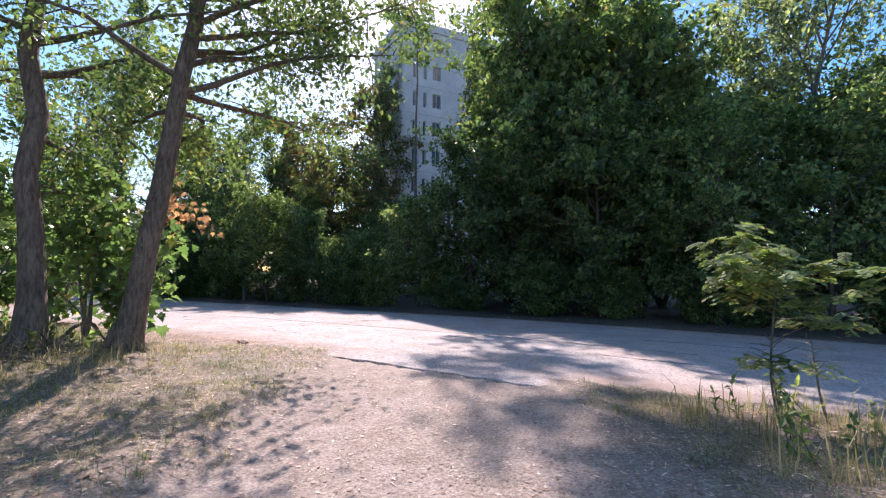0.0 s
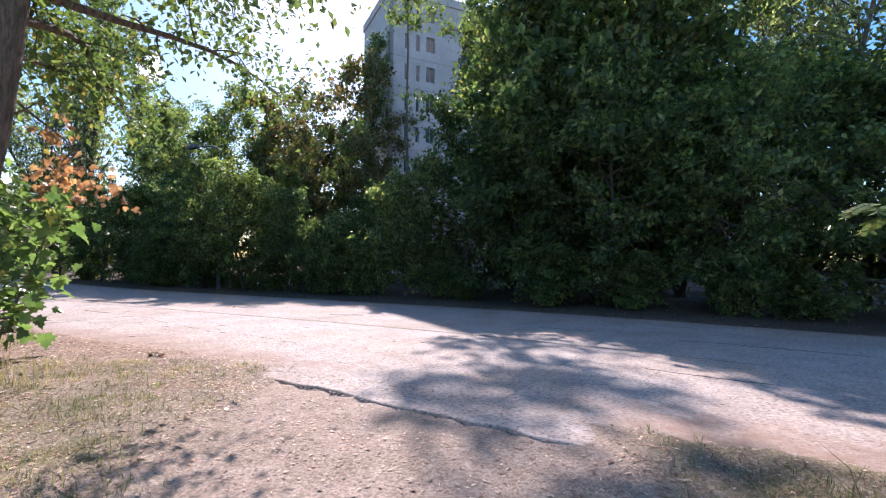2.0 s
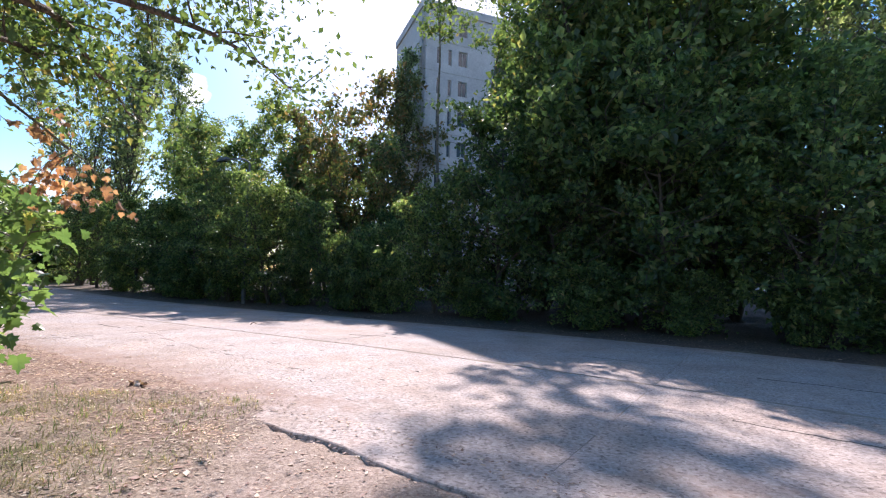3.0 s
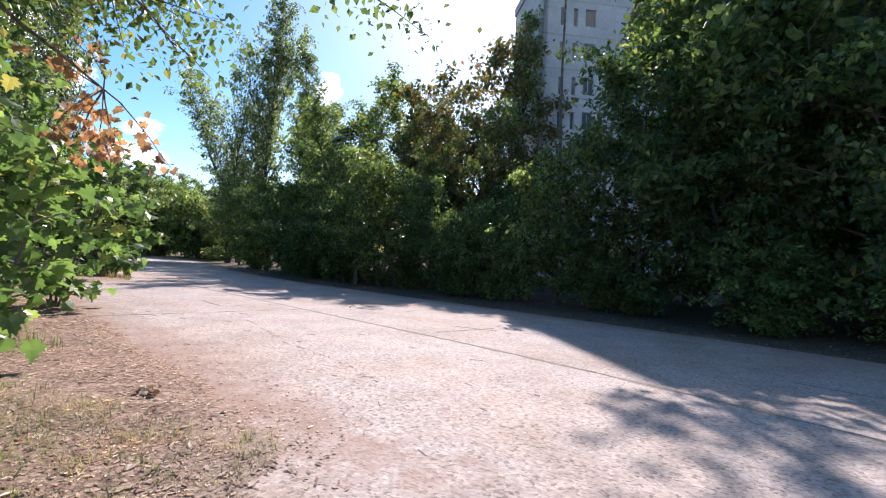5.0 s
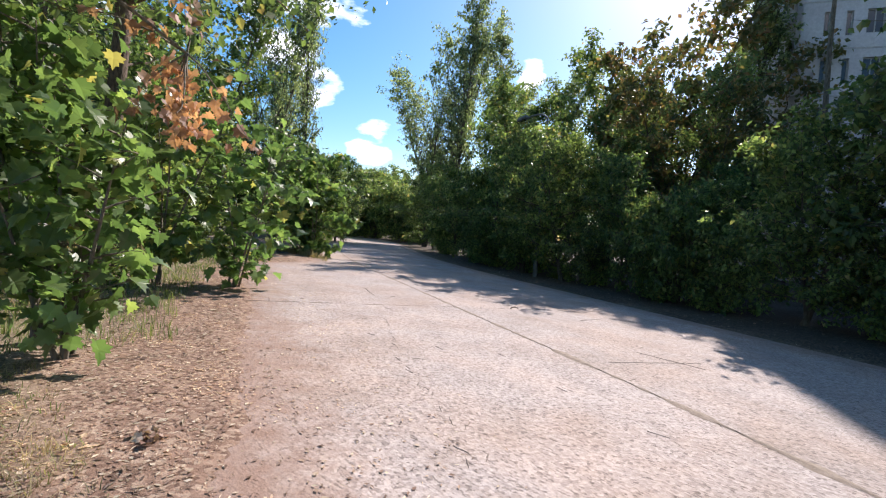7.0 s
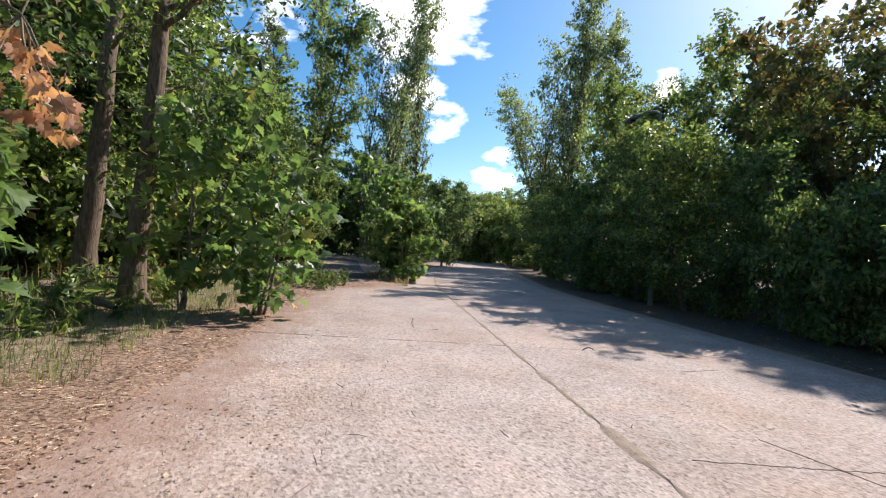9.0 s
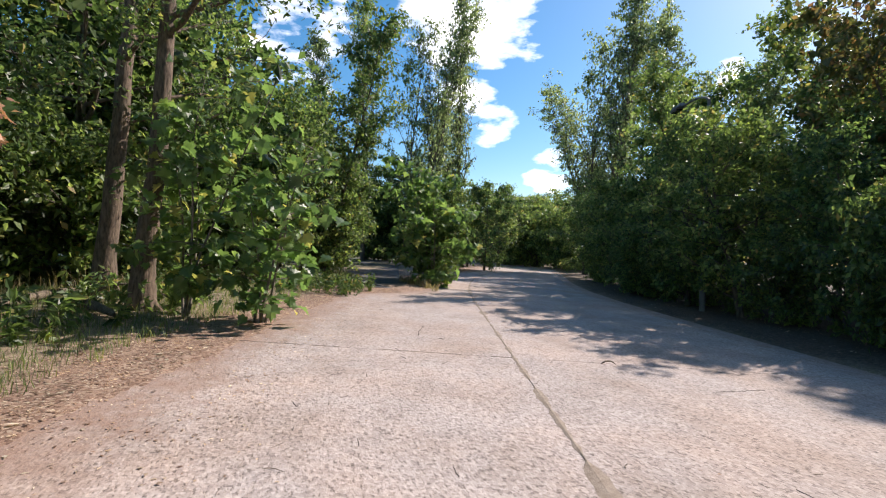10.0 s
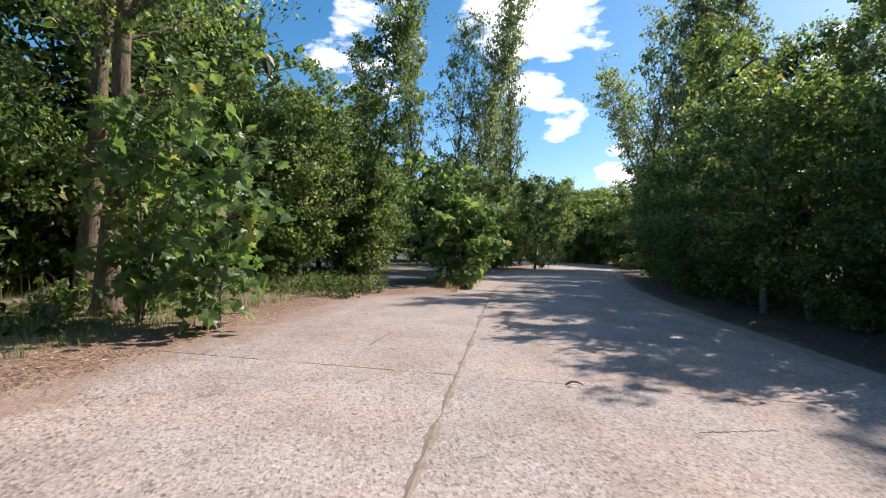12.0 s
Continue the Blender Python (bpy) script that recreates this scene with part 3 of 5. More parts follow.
def slab(s0, s1, o0, o1, seed, ragged=False):
    """One cast slab with chipped arrises; a ragged near edge where it breaks off."""
    rng = random.Random(seed)
    top, n = rng.uniform(-0.002, 0.001), max(2, int((s1 - s0) / 0.35))
    cols, across = [], 14 if ragged else 8
    for i in range(n + 1):
        s = s0 + (s1 - s0) * i / n
        e = (rng.uniform(-0.03, 0.03) + 0.04 * math.sin(s * 0.8) + 0.02 * math.sin(s * 2.7 + 1)) if ragged else rng.uniform(-0.006, 0.006)
        a, b = o0 + rng.uniform(-0.006, 0.006), o1 + e
        inner = [a + 0.01 + (b - a - 0.022) * j / (across - 1) for j in range(across)]
        cols.append([road_at(s, a, -0.16), road_at(s, a, top - 0.006)] + [road_at(s, o, top) for o in inner]
                    + [road_at(s, b, top - 0.008), road_at(s, b + (0.03 if ragged else 0), -0.16)])
    verts, m = [v for c in cols for v in c], across + 4
    faces = [(i * m + k, i * m + k + 1, i * m + k + m + 1, i * m + k + m) for i in range(n) for k in range(m - 1)]
    faces += [tuple(reversed(range(m))), tuple(n * m + k for k in range(m))]
    me = mesh_of("slab", verts, faces, CONCRETE)
    x, y = np.array([v.x for v in verts]), np.array([v.y for v in verts])
    s_, off = road_coords(x, y)
    dirt = np.maximum(smooth(-1.6, 0.25, off - near_edge(s_) + 0.25 * wave(x, y)), 0.8 * smooth(-1.0, -2.3, off + 0.2 * wave(x, y)))
    dirt = dirt * (1 - 0.6 * smooth(-3.6, -1.6, x) * smooth(9.0, 8.0, y) * smooth(2.4, 1.2, x))
    me.attributes.new("silt", "FLOAT", "POINT").data.foreach_set("value", dirt.astype(np.float32))
    return me


for k, (a, b) in enumerate(zip(JOINTS[:-1], JOINTS[1:])):
    part("slab", slab(a + 0.0002, b - 0.0002, -2.45, -1.885, 300 + k), None, road)
    part("slab", slab(a + 0.0002, b - 0.0002, -1.86, 3.5196, 100 + k), None, road)
    part("slab", slab(a + 0.0002, b - 0.0002, 3.5204, 8.2, 200 + k, True), None, road)


def ribbon(name, run, width, z, material, seed):
    """A low uneven strip of filling along a run of places."""
    rng = random.Random(seed)
    verts, faces = [], []
    for i, p in enumerate(run):
        d = (run[min(i + 1, len(run) - 1)] - run[max(i - 1, 0)]).normalized()
        side = Vector((-d.y, d.x, 0))
        w = width * (1 + 0.4 * math.sin(i * 0.7 + seed) + rng.uniform(-0.45, 0.45)) / 2 * min(1, (i + 0.2) / 3, (len(run) - 0.8 - i) / 3)
        c = p + side * rng.uniform(-0.003, 0.003)
        verts += [c + side * w + Vector((0, 0, z - 0.004)), c + Vector((0, 0, z + 0.003)), c - side * w + Vector((0, 0, z - 0.004))]
        if i:
            j = (i - 1) * 3
            faces += [(j, j + 3, j + 4, j + 1), (j + 1, j + 4, j + 5, j + 2)]
    return mesh_of(name, verts, faces, material)


joint_rng = random.Random(9)
s_now = -8.0
while s_now < 40:
    run = joint_rng.uniform(0.25, 1.7)
    part("joint_filling", ribbon("joint_filling", [road_at(s_now + i * 0.12, 3.52) for i in range(int(run / 0.12) + 2)],
                                 joint_rng.uniform(0.07, 0.15), 0.0055, JOINT, int(s_now * 10) + 500), None, road, "brown silt in the middle joint")
    s_now += run + joint_rng.uniform(-0.25, 0.2)
for s0, s1, off in ((7.0, 8.2, 5.0), (-9.5, -6.6, 1.4), (-4.9, -3.6, 1.4), (-8.0, -6.4, 4.9)):
    wob = random.Random(int(off * 100))
    o, run = off, []
    for i in range(int((s1 - s0) / 0.05)):
        o += wob.uniform(-0.02, 0.02)
        run.append(road_at(s0 + i * 0.05, o))
    part("crack", ribbon("crack", run, 0.011, 0.003, CRACK, int(off * 70)), None, road, "dark hairline crack")

cross_rng = random.Random(12)
for s0, o0, way, length in ((1.74, 3.1, -0.1, 1.6), (2.2, 2.1, -2.6, 0.35), (4.6, 1.2, 0.3, 0.8)):
    run = [road_at(s0 + way * length * i / 30 + cross_rng.uniform(-0.012, 0.012), o0 - length * i / 30) for i in range(31)]
    part("crack", ribbon("crack", run, 0.013, 0.003, CRACK, int(s0 * 50)), None, road, "dark hairline crack")

for s_joint in JOINTS[2:6]:
    o_now = -1.6
    while o_now < 7.2:
        run = joint_rng.uniform(0.2, 1.1)
        part("joint_filling", ribbon("joint_filling", [road_at(s_joint, o_now + i * 0.08) for i in range(int(run / 0.08) + 3)],
                                     joint_rng.uniform(0.012, 0.03), 0.001, JOINT, int(o_now * 37)), None, road, "dirt in the cross joint")
        o_now += run + joint_rng.uniform(0.1, 0.9)
for k in range(54):
    if k < 24:   # along a wandering crack on the near slabs
        s0 = -0.6 + 6.2 * k / 24 + joint_rng.gauss(0, 0.05)
        off = 6.08 - 0.033 * max(s0, 0) ** 2 + joint_rng.gauss(0, 0.035)
    else:
        s0, off = joint_rng.uniform(-5, 9), joint_rng.choice([5.0, 4.4, 6.0, 6.6, 2.0]) + joint_rng.gauss(0, 0.3)
    n_steps, slant = joint_rng.randint(4, 6), joint_rng.uniform(-0.7, 0.7)
    part("dirt_streak", ribbon("dirt_streak", [road_at(s0 + i * 0.03, off + i * 0.03 * slant) for i in range(n_steps)],
                               joint_rng.uniform(0.02, 0.035), 0.0, DIRT, k), None, road, "dark dirt caught in the rough concrete")

# branch road, half buried, that leaves to the left behind the island of bushes
side_pts = [(-17.3, 18.5, 16.3), (-21, 18.7, 16.4), (-26, 20.2, 17.2), (-36, 23.6, 20.0), (-48, 28.4, 24.2)]
bm = bmesh.new()
rows_ = [[bm.verts.new((x, y1, z_at(x, y1) + 0.012)), bm.verts.new((x, y0, z_at(x, y0) + 0.012))] for x, y1, y0 in side_pts]
for a, b in zip(rows_[:-1], rows_[1:]):
    bm.faces.new((a[0], a[1], b[1], b[0]))
top = bmesh.ops.extrude_face_region(bm, geom=bm.faces[:])
for v in [g for g in top["geom"] if isinstance(g, bmesh.types.BMVert)]:
    v.co.z += 0.012
bmesh.ops.recalc_face_normals(bm, faces=bm.faces[:])
me = bpy.data.meshes.new("side_road")
bm.to_mesh(me), bm.free()
me.materials.append(ASPHALT)
tagged(new("side_road", me), "worn grey branch road under leaf shade", "road", kind="structure")

# ---- apartment building behind the trees ----
STOREY, FLOORS = 2.8, 9
block = tagged(new("apartment_building"), "grey nine-storey panel apartment building behind the trees", "building")
CORNER_L, CORNER_N = Vector((-8.19, 49.88, 0)), Vector((-4.56, 42.41, 0))


def facade(start, way, length, windows):
    """A wall with real openings; windows: (from, to, sill, head) within a storey."""
    xs = sorted({0, length, *[round(v, 3) for w in windows for v in w[:2]]})
    bm = bmesh.new()
    out = Vector((way.y, -way.x, 0))
    for floor in range(FLOORS):
        zb = floor * STOREY
        zs = sorted({0, STOREY, *[v for w in windows for v in w[2:]]})
        for xa, xb in zip(xs[:-1], xs[1:]):
            for za, zc in zip(zs[:-1], zs[1:]):
                if any(w[0] - 1e-3 <= xa and xb <= w[1] + 1e-3 and w[2] - 1e-3 <= za and zc <= w[3] + 1e-3 for w in windows):
                    continue
                m = Matrix(((way.x, -out.x, 0, start.x), (way.y, -out.y, 0, start.y), (0, 0, 1, 0), (0, 0, 0, 1)))
                box(bm, xa, xb, 0, 0.3, zb + za, zb + zc, m)
    part("wall", bm, PANEL, block)
    m = Matrix(((way.x, -out.x, 0, start.x), (way.y, -out.y, 0, start.y), (0, 0, 1, 0), (0, 0, 0, 1)))
    seam = bmesh.new()
    for floor in range(1, FLOORS):
        box(seam, 0, length, -0.02, 0.0, floor * STOREY - 0.04, floor * STOREY + 0.04, m)
    part("panel_seam", seam, FRAME_PAINT, block)
    glass_data, frame_data = {}, {}
    for floor in range(FLOORS):
        for a, b, lo, hi in windows:
            key = (round(b - a, 2), lo, hi)
            if key not in frame_data:
                fb, gb, w, h = bmesh.new(), bmesh.new(), b - a, hi - lo
                box(fb, 0, 0.07, 0.12, 0.2, 0, h), box(fb, w - 0.07, w, 0.12, 0.2, 0, h)
                box(fb, 0.07, w - 0.07, 0.12, 0.2, 0, 0.07), box(fb, 0.07, w - 0.07, 0.12, 0.2, h - 0.07, h)
                if w > 0.9:
                    box(fb, w / 2 - 0.03, w / 2 + 0.03, 0.13, 0.19, 0.07, h - 0.07)
                box(gb, 0.07, w - 0.07, 0.15, 0.16, 0.07, h - 0.07)
                for store, bb, mat in ((frame_data, fb, FRAME_PAINT), (glass_data, gb, GLASS)):
                    me = bpy.data.meshes.new("window")
                    bb.to_mesh(me), bb.free()
                    me.materials.append(mat)
                    store[key] = me
            win = part("window", frame_data[key], None, block)
            win.matrix_basis = m @ Matrix.Translation((a, 0, floor * STOREY + lo))
            part("pane", glass_data[key], None, win)


end_way = (CORNER_N - CORNER_L).normalized()
long_way = Vector((-end_way.y, end_way.x, 0))
end_len, long_len = (CORNER_N - CORNER_L).length, 54.0
facade(CORNER_L, end_way, end_len, [])
bays = [(1.4, 1.75, 0.75, 2.2), (2.5, 2.85, 0.75, 2.2), (3.5, 4.4, 0.85, 2.25)]
for i in range(1, 9):
    bays += [(1.2 + i * 6, 2.9 + i * 6, 0.85, 2.25), (4.2 + i * 6, 5.5 + i * 6, 0.2, 2.25)]
facade(CORNER_N, long_way, long_len, bays)
far_a, far_b = CORNER_L + long_way * long_len, CORNER_N + long_way * long_len
facade(far_b, -end_way, end_len, [(4.0, 4.55, 0.7, 2.2)])
facade(far_a, -long_way, long_len, bays[3::2])
mb = Matrix(((end_way.x, long_way.x, 0, CORNER_L.x), (end_way.y, long_way.y, 0, CORNER_L.y), (0, 0, 1, 0), (0, 0, 0, 1)))
bm = bmesh.new()
box(bm, 0.31, end_len - 0.31, 0.31, long_len - 0.31, FLOORS * STOREY - 0.1, FLOORS * STOREY + 0.15, mb)
part("roof", bm, ROOFING, block)
bm = bmesh.new()
for x0, x1, y0, y1 in ((-0.12, end_len + 0.12, -0.12, 0.3), (-0.12, end_len + 0.12, long_len - 0.3, long_len + 0.12), (-0.12, 0.3, 0.3, long_len - 0.3), (end_len - 0.3, end_len + 0.12, 0.3, long_len - 0.3)):
    box(bm, x0, x1, y0, y1, FLOORS * STOREY + 0.003, FLOORS * STOREY + 0.75, mb)
part("parapet", bm, PANEL, block)
bm = bmesh.new()
for floor in range(1, FLOORS):
    box(bm, 0.31, end_len - 0.31, 0.31, long_len - 0.31, floor * STOREY - 0.1, floor * STOREY + 0.1, mb)
part("floor_slab", bm, PANEL, block)


# ---- trees ----
def put(template, x, y, scale=1.0, turn=0.0, stretch=1.0, lean=(0, 0)):
    m = pose(x, y, z_at(x, y) - 0.03, lean[0], lean[1], turn) @ Matrix.Diagonal((scale, scale, scale * stretch, 1))
    return copy_thing(template, m)


def move(template, x, y, scale=1.0, turn=0.0, stretch=1.0):
    template.matrix_basis = pose(x, y, z_at(x, y) - 0.03, 0, 0, turn) @ Matrix.Diagonal((scale, scale, scale * stretch, 1))


KINDS = {
    "broad_a": grown_tree("ash_tree", 11, 9, 0.12, 0.1, 2.3, 46, 6, 15, 0.17, LEAF_BROAD, BARK_FAR, "round", 0.35, 0.06, 0.33, 2, label="dense dark-green broadleaved tree at the wood's edge"),
    "broad_b": grown_tree("maple_tree", 12, 9, 0.13, 0.08, 2.6, 44, 6, 15, 0.18, LEAF_BROAD, BARK_FAR, "round", 0.25, 0.08, 0.36, 1, label="bushy dark-green maple tree at the wood's edge"),
    "autumn": grown_tree("wild_cherry_tree", 13, 9, 0.1, 0.12, 1.7, 38, 5, 11, 0.15, LEAF_AUTUMN, BARK_FAR, "vase", 0.8, 0.1, 0.3, 3, label="slender tree with leaves turning yellow and brown"),
    "robinia": grown_tree("robinia_tree", 14, 12, 0.12, 0.2, 2.2, 40, 6, 13, 0.15, LEAF_ROBINIA, BARK_FAR, "vase", 0.9, 0.08, 0.36, 2, label="tall open robinia tree with light-green leaves"),
    "poplar_a": grown_tree("poplar_tree", 15, 20, 0.2, 0.1, 3.2, 56, 6, 12, 0.2, LEAF_POPLAR, BARK_FAR, "column", 2.6, 0.06, 0.32, 1, 0.015, label="tall columnar poplar with grey-green leaves"),
    "poplar_b": grown_tree("poplar_tree", 16, 20, 0.2, 0.12, 4.2, 46, 7, 11, 0.2, LEAF_POPLAR, BARK_FAR, "column", 1.9, 0.1, 0.4, 2, 0.03, label="tall forked poplar with loose upswept limbs"),
    "aspen": grown_tree("aspen_tree", 17, 15, 0.16, 0.3, 2.9, 34, 6, 12, 0.17, LEAF_POPLAR, BARK_GREY, "round", 1.1, 0.06, 0.38, 2, 0.05, label="tall aspen with bare forked trunks and thin crown"),
    "slim": grown_tree("birch_tree", 20, 16, 0.11, 0.7, 1.25, 20, 5, 11, 0.16, LEAF_ROBINIA, BARK_GREY, "round", 0.8, 0.05, 0.36, 1, 0.01, label="slim tree with a bare trunk and small high crown"),
    "shrub_a": grown_tree("shrub", 18, 3.2, 0.035, 0.03, 1.5, 26, 5, 13, 0.13, LEAF_BROAD, BARK_FAR, "round", 0.6, 0.05, 0.26, 3, label="dense shrub at the edge of the road", category="shrub"),
    "shrub_b": grown_tree("shrub", 19, 2.6, 0.03, 0.03, 1.3, 24, 5, 12, 0.12, LEAF_ROBINIA, BARK_FAR, "vase", 0.8, 0.03, 0.24, 4, label="light-green shrub at the edge of the road", category="shrub"),
}
stand = {kind: [] for kind in KINDS}


def plant(kind, x, y, scale, turn, stretch=1.0):
    s, off = road_coords(x, y)
    if -4.6 < off[0] < 2 and -40 < s[0] < 60:   # keep the far row clear of the road
        d = HEAD[int(min(max(s[0] + 60, 0), len(HEAD) - 1))]
        x, y = x + d[1] * (off[0] + 4.6), y - d[0] * (off[0] + 4.6)
    stand[kind].append((x, y, scale, turn, stretch))


PLANTING = [
    # far side of the road, right part: tall dark mass in front of the building
    ("broad_a", -1.4, 22.6, 0.62, 10), ("broad_b", 1.2, 21.8, 0.9, 50), ("broad_a", 3.6, 20.2, 0.85, 130), ("broad_b", 6.4, 18.6, 0.9, 200),
    ("broad_a", 9.4, 16.8, 0.8, 260), ("broad_b", 12.4, 15.0, 0.8, 310), ("broad_a", 15.8, 13.2, 0.75, 20), ("broad_b", 19.5, 11.0, 0.85, 80),
    ("broad_b", 3.4, 26.0, 1.1, 15), ("broad_a", 6.0, 23.6, 1.9, 95), ("robinia", 3.4, 24.6, 1.4, 145), ("robinia", 4.9, 21.2, 1.2, 200), ("robinia", 5.2, 20.2, 1.25, 250), ("broad_a", 14.0, 17.5, 1.0, 35), ("broad_b", 16.5, 15.5, 1.0, 75), ("broad_a", 11.5, 19.0, 1.0, 15), ("broad_b", 19.0, 13.5, 1.0, 95), ("broad_b", 4.8, 21.6, 1.35, 60), ("broad_a", 8.6, 20.4, 1.5, 160), ("robinia", 7.0, 24.8, 1.5, 5), ("robinia", 10.4, 22.0, 1.25, 245), ("broad_b", 8.2, 21.8, 1.3, 175), ("robinia", 6.8, 26.4, 1.3, 275),
    ("aspen", 14.8, 21.5, 1.15, 40), ("aspen", 11.8, 20.6, 1.05, 160), ("aspen", 19.5, 19.0, 1.1, 250), ("aspen", 23.5, 15.0, 1.1, 300), ("poplar_b", 12.5, 27.0, 0.7, 20),
    ("broad_b", 17.5, 17.5, 0.8, 45), ("broad_a", 21.5, 15.5, 0.8, 145), ("broad_b", 26.0, 13.5, 0.9, 245), ("broad_a", 26.5, 8.0, 0.9, 25), ("broad_a", 22.5, 10.0, 0.85, 300), ("broad_b", 10.5, 24.0, 0.9, 300),
    ("slim", -2.0, 30.5, 1.35, 30), ("slim", 0.1, 29.4, 1.3, 130),
    # far side, left part: low edge, taller trees behind
    ("broad_a", -4.2, 24.6, 0.45, 70), ("broad_b", -7.0, 25.0, 0.52, 140), ("broad_a", -10.1, 24.9, 0.7, 210), ("broad_b", -12.8, 26.4, 0.62, 280),
    ("broad_b", -16.0, 27.8, 0.66, 330), ("broad_a", -19.4, 29.4, 0.66, 30), ("broad_b", -23.0, 31.6, 0.7, 80), ("broad_a", -3.6, 30.4, 0.7, 10), 
    ("autumn", -9.0, 41.2, 1.75, 20), ("robinia", -10.8, 40.7, 1.3, 0), ("autumn", -13.0, 40.0, 2.15, 0), ("robinia", -15.4, 39.4, 1.3, 280), ("robinia", -17.2, 38.2, 1.35, 200), ("robinia", -19.4, 37.2, 1.1, 300),
    ("robinia", -11.4, 32.1, 0.96, 200), ("robinia", -14.3, 32.4, 0.92, 20), ("robinia", -8.9, 31.8, 0.88, 120), ("broad_b", -17.2, 33.5, 1.15, 220), ("autumn", -6.5, 31.8, 1.1, 240), ("poplar_a", -6.9, 42.0, 1.0, 20),
    ("poplar_b", -35.4, 40.0, 0.95, 0, 1.3), ("poplar_b", -20.4, 41.0, 0.6, 200), ("poplar_a", -30.0, 40.8, 1.0, 60, 1.3), ("poplar_b", -33.0, 41.6, 0.95, 130), ("poplar_a", -26.3, 44.0, 0.98, 220), ("poplar_b", -23.0, 42.0, 0.8, 310),
    ("broad_a", -26.0, 35.6, 0.7, 150), ("broad_b", -29.4, 37.6, 0.75, 250), ("broad_a", -21.5, 35.0, 0.75, 80), ("broad_b", -34.5, 41.4, 0.8, 10),
    # woods that close the far end of the road
    ("broad_a", -56, 53, 1.2, 0), ("broad_b", -60, 47, 1.2, 70), ("broad_a", -64, 56, 1.3, 140), ("broad_b", -53, 57, 1.1, 210), ("broad_a", -49, 60, 1.2, 280), ("broad_b", -66, 50, 1.3, 40), ("broad_a", -70, 60, 1.4, 90),
    # left of the branch road and of the road farther on
    ("poplar_a", -45.4, 33.6, 0.85, 300, 1.65), ("poplar_b", -44.5, 27.0, 0.95, 20, 1.4), ("poplar_a", -45.5, 23.0, 0.95, 200, 1.4), ("poplar_a", -44.0, 19.0, 0.98, 270),
    ("poplar_b", -48.0, 31.0, 1.0, 90), ("broad_a", -42, 33.0, 0.9, 40), ("broad_b", -35, 31.0, 0.8, 120), ("broad_a", -38, 28.0, 0.9, 300), ("broad_b", -46, 39.0, 0.9, 100), ("broad_a", -54, 46.0, 1.0, 100),
    ("robinia", -24.0, 11.6, 1.15, 40), ("robinia", -25.0, 15.2, 1.05, 160), ("broad_b", -27.0, 15.2, 0.6, 260), ("broad_a", -30.0, 14.0, 1.2, 0),
    ("broad_b", -22.0, 8.0, 1.1, 90), ("aspen", -26.0, 5.0, 1.1, 200), ("broad_a", -20.5, 9.6, 0.95, 310), ("robinia", -18.5, 5.5, 1.1, 20),
    ("broad_a", -15.0, 2.5, 1.1, 250), ("robinia", -11.8, 3.4, 1.0, 30), ("aspen", -20.0, 0.5, 1.1, 140), ("broad_b", -32.0, 8.0, 1.3, 200), ("broad_b", -33, 18.2, 0.7, 10),
    ("broad_a", -20.5, 13.0, 0.75, 20), ("broad_b", -24.4, 15.4, 0.8, 140), ("broad_a", -29.5, 15.4, 0.85, 200), ("broad_b", -37, 17.5, 0.9, 10), ("broad_b", -17.5, 7.2, 1.5, 200), ("broad_a", -22, 5.0, 1.7, 110), ("broad_a", -50, 27, 1.2, 10), ("broad_b", -53, 22.5, 1.2, 80), ("broad_a", -31, 10.5, 1.0, 60), ("robinia", -8.5, 4.2, 0.9, 10),
    # island between the two roads
    ("shrub_b", -21.4, 20.6, 1.2, 10),
]
for row in PLANTING:
    plant(*row)
rng = random.Random(7)
for i in range(24):
    s = -24 + i * 2.4 + rng.uniform(-1.1, 1.1)
    p = road_at(s, -4.3 + rng.uniform(-1.2, 0.7))
    plant("shrub_a", p.x, p.y, rng.uniform(0.32, 0.85), rng.uniform(0, 360), rng.uniform(0.55, 1.6))
for x, y, k in ((-16.8, 9.0, 0.8), (-19.4, 12.0, 1.1), (-9.6, 5.2, 0.8), (-23.5, 15.4, 1.0), (-49, 26.6, 2.2), (-47, 28.4, 2.0), (-50, 24.6, 2.2), (-48, 45, 2.2), (-51, 48, 2.4), (-54, 45, 2.2), (-46, 49, 2.2), (-57, 50, 2.6), (-44, 47, 2.0), (-60, 53, 2.6), (-40, 47.5, 1.8), (-17, 7.5, 1.3), (-20, 4.0, 1.5), (-22, 1.0, 1.5), (-24, 9.0, 1.4), (-27, 11.0, 1.5), (-29, 3.0, 1.6), (-16, -1, 1.4), (-30, 16.8, 1.3), (-34, 26.5, 1.5), (-14.5, 5.0, 1.2)):
    plant("shrub_a", x, y, k, x * 40)
for kind, rows in stand.items():
    for row in rows[1:]:
        put(KINDS[kind], *row)
    move(KINDS[kind], *rows[0])


# ---- trees beside the path ----
def lobed():
    """Half outline of a maple leaf, base to tip: width, length."""
    return [(0.0, 0.0), (0.16, -0.1), (0.42, -0.04), (0.36, 0.14), (0.66, 0.3), (0.48, 0.42), (0.54, 0.58), (0.28, 0.56), (0.3, 0.8), (0.14, 0.82), (0.0, 1.1)]


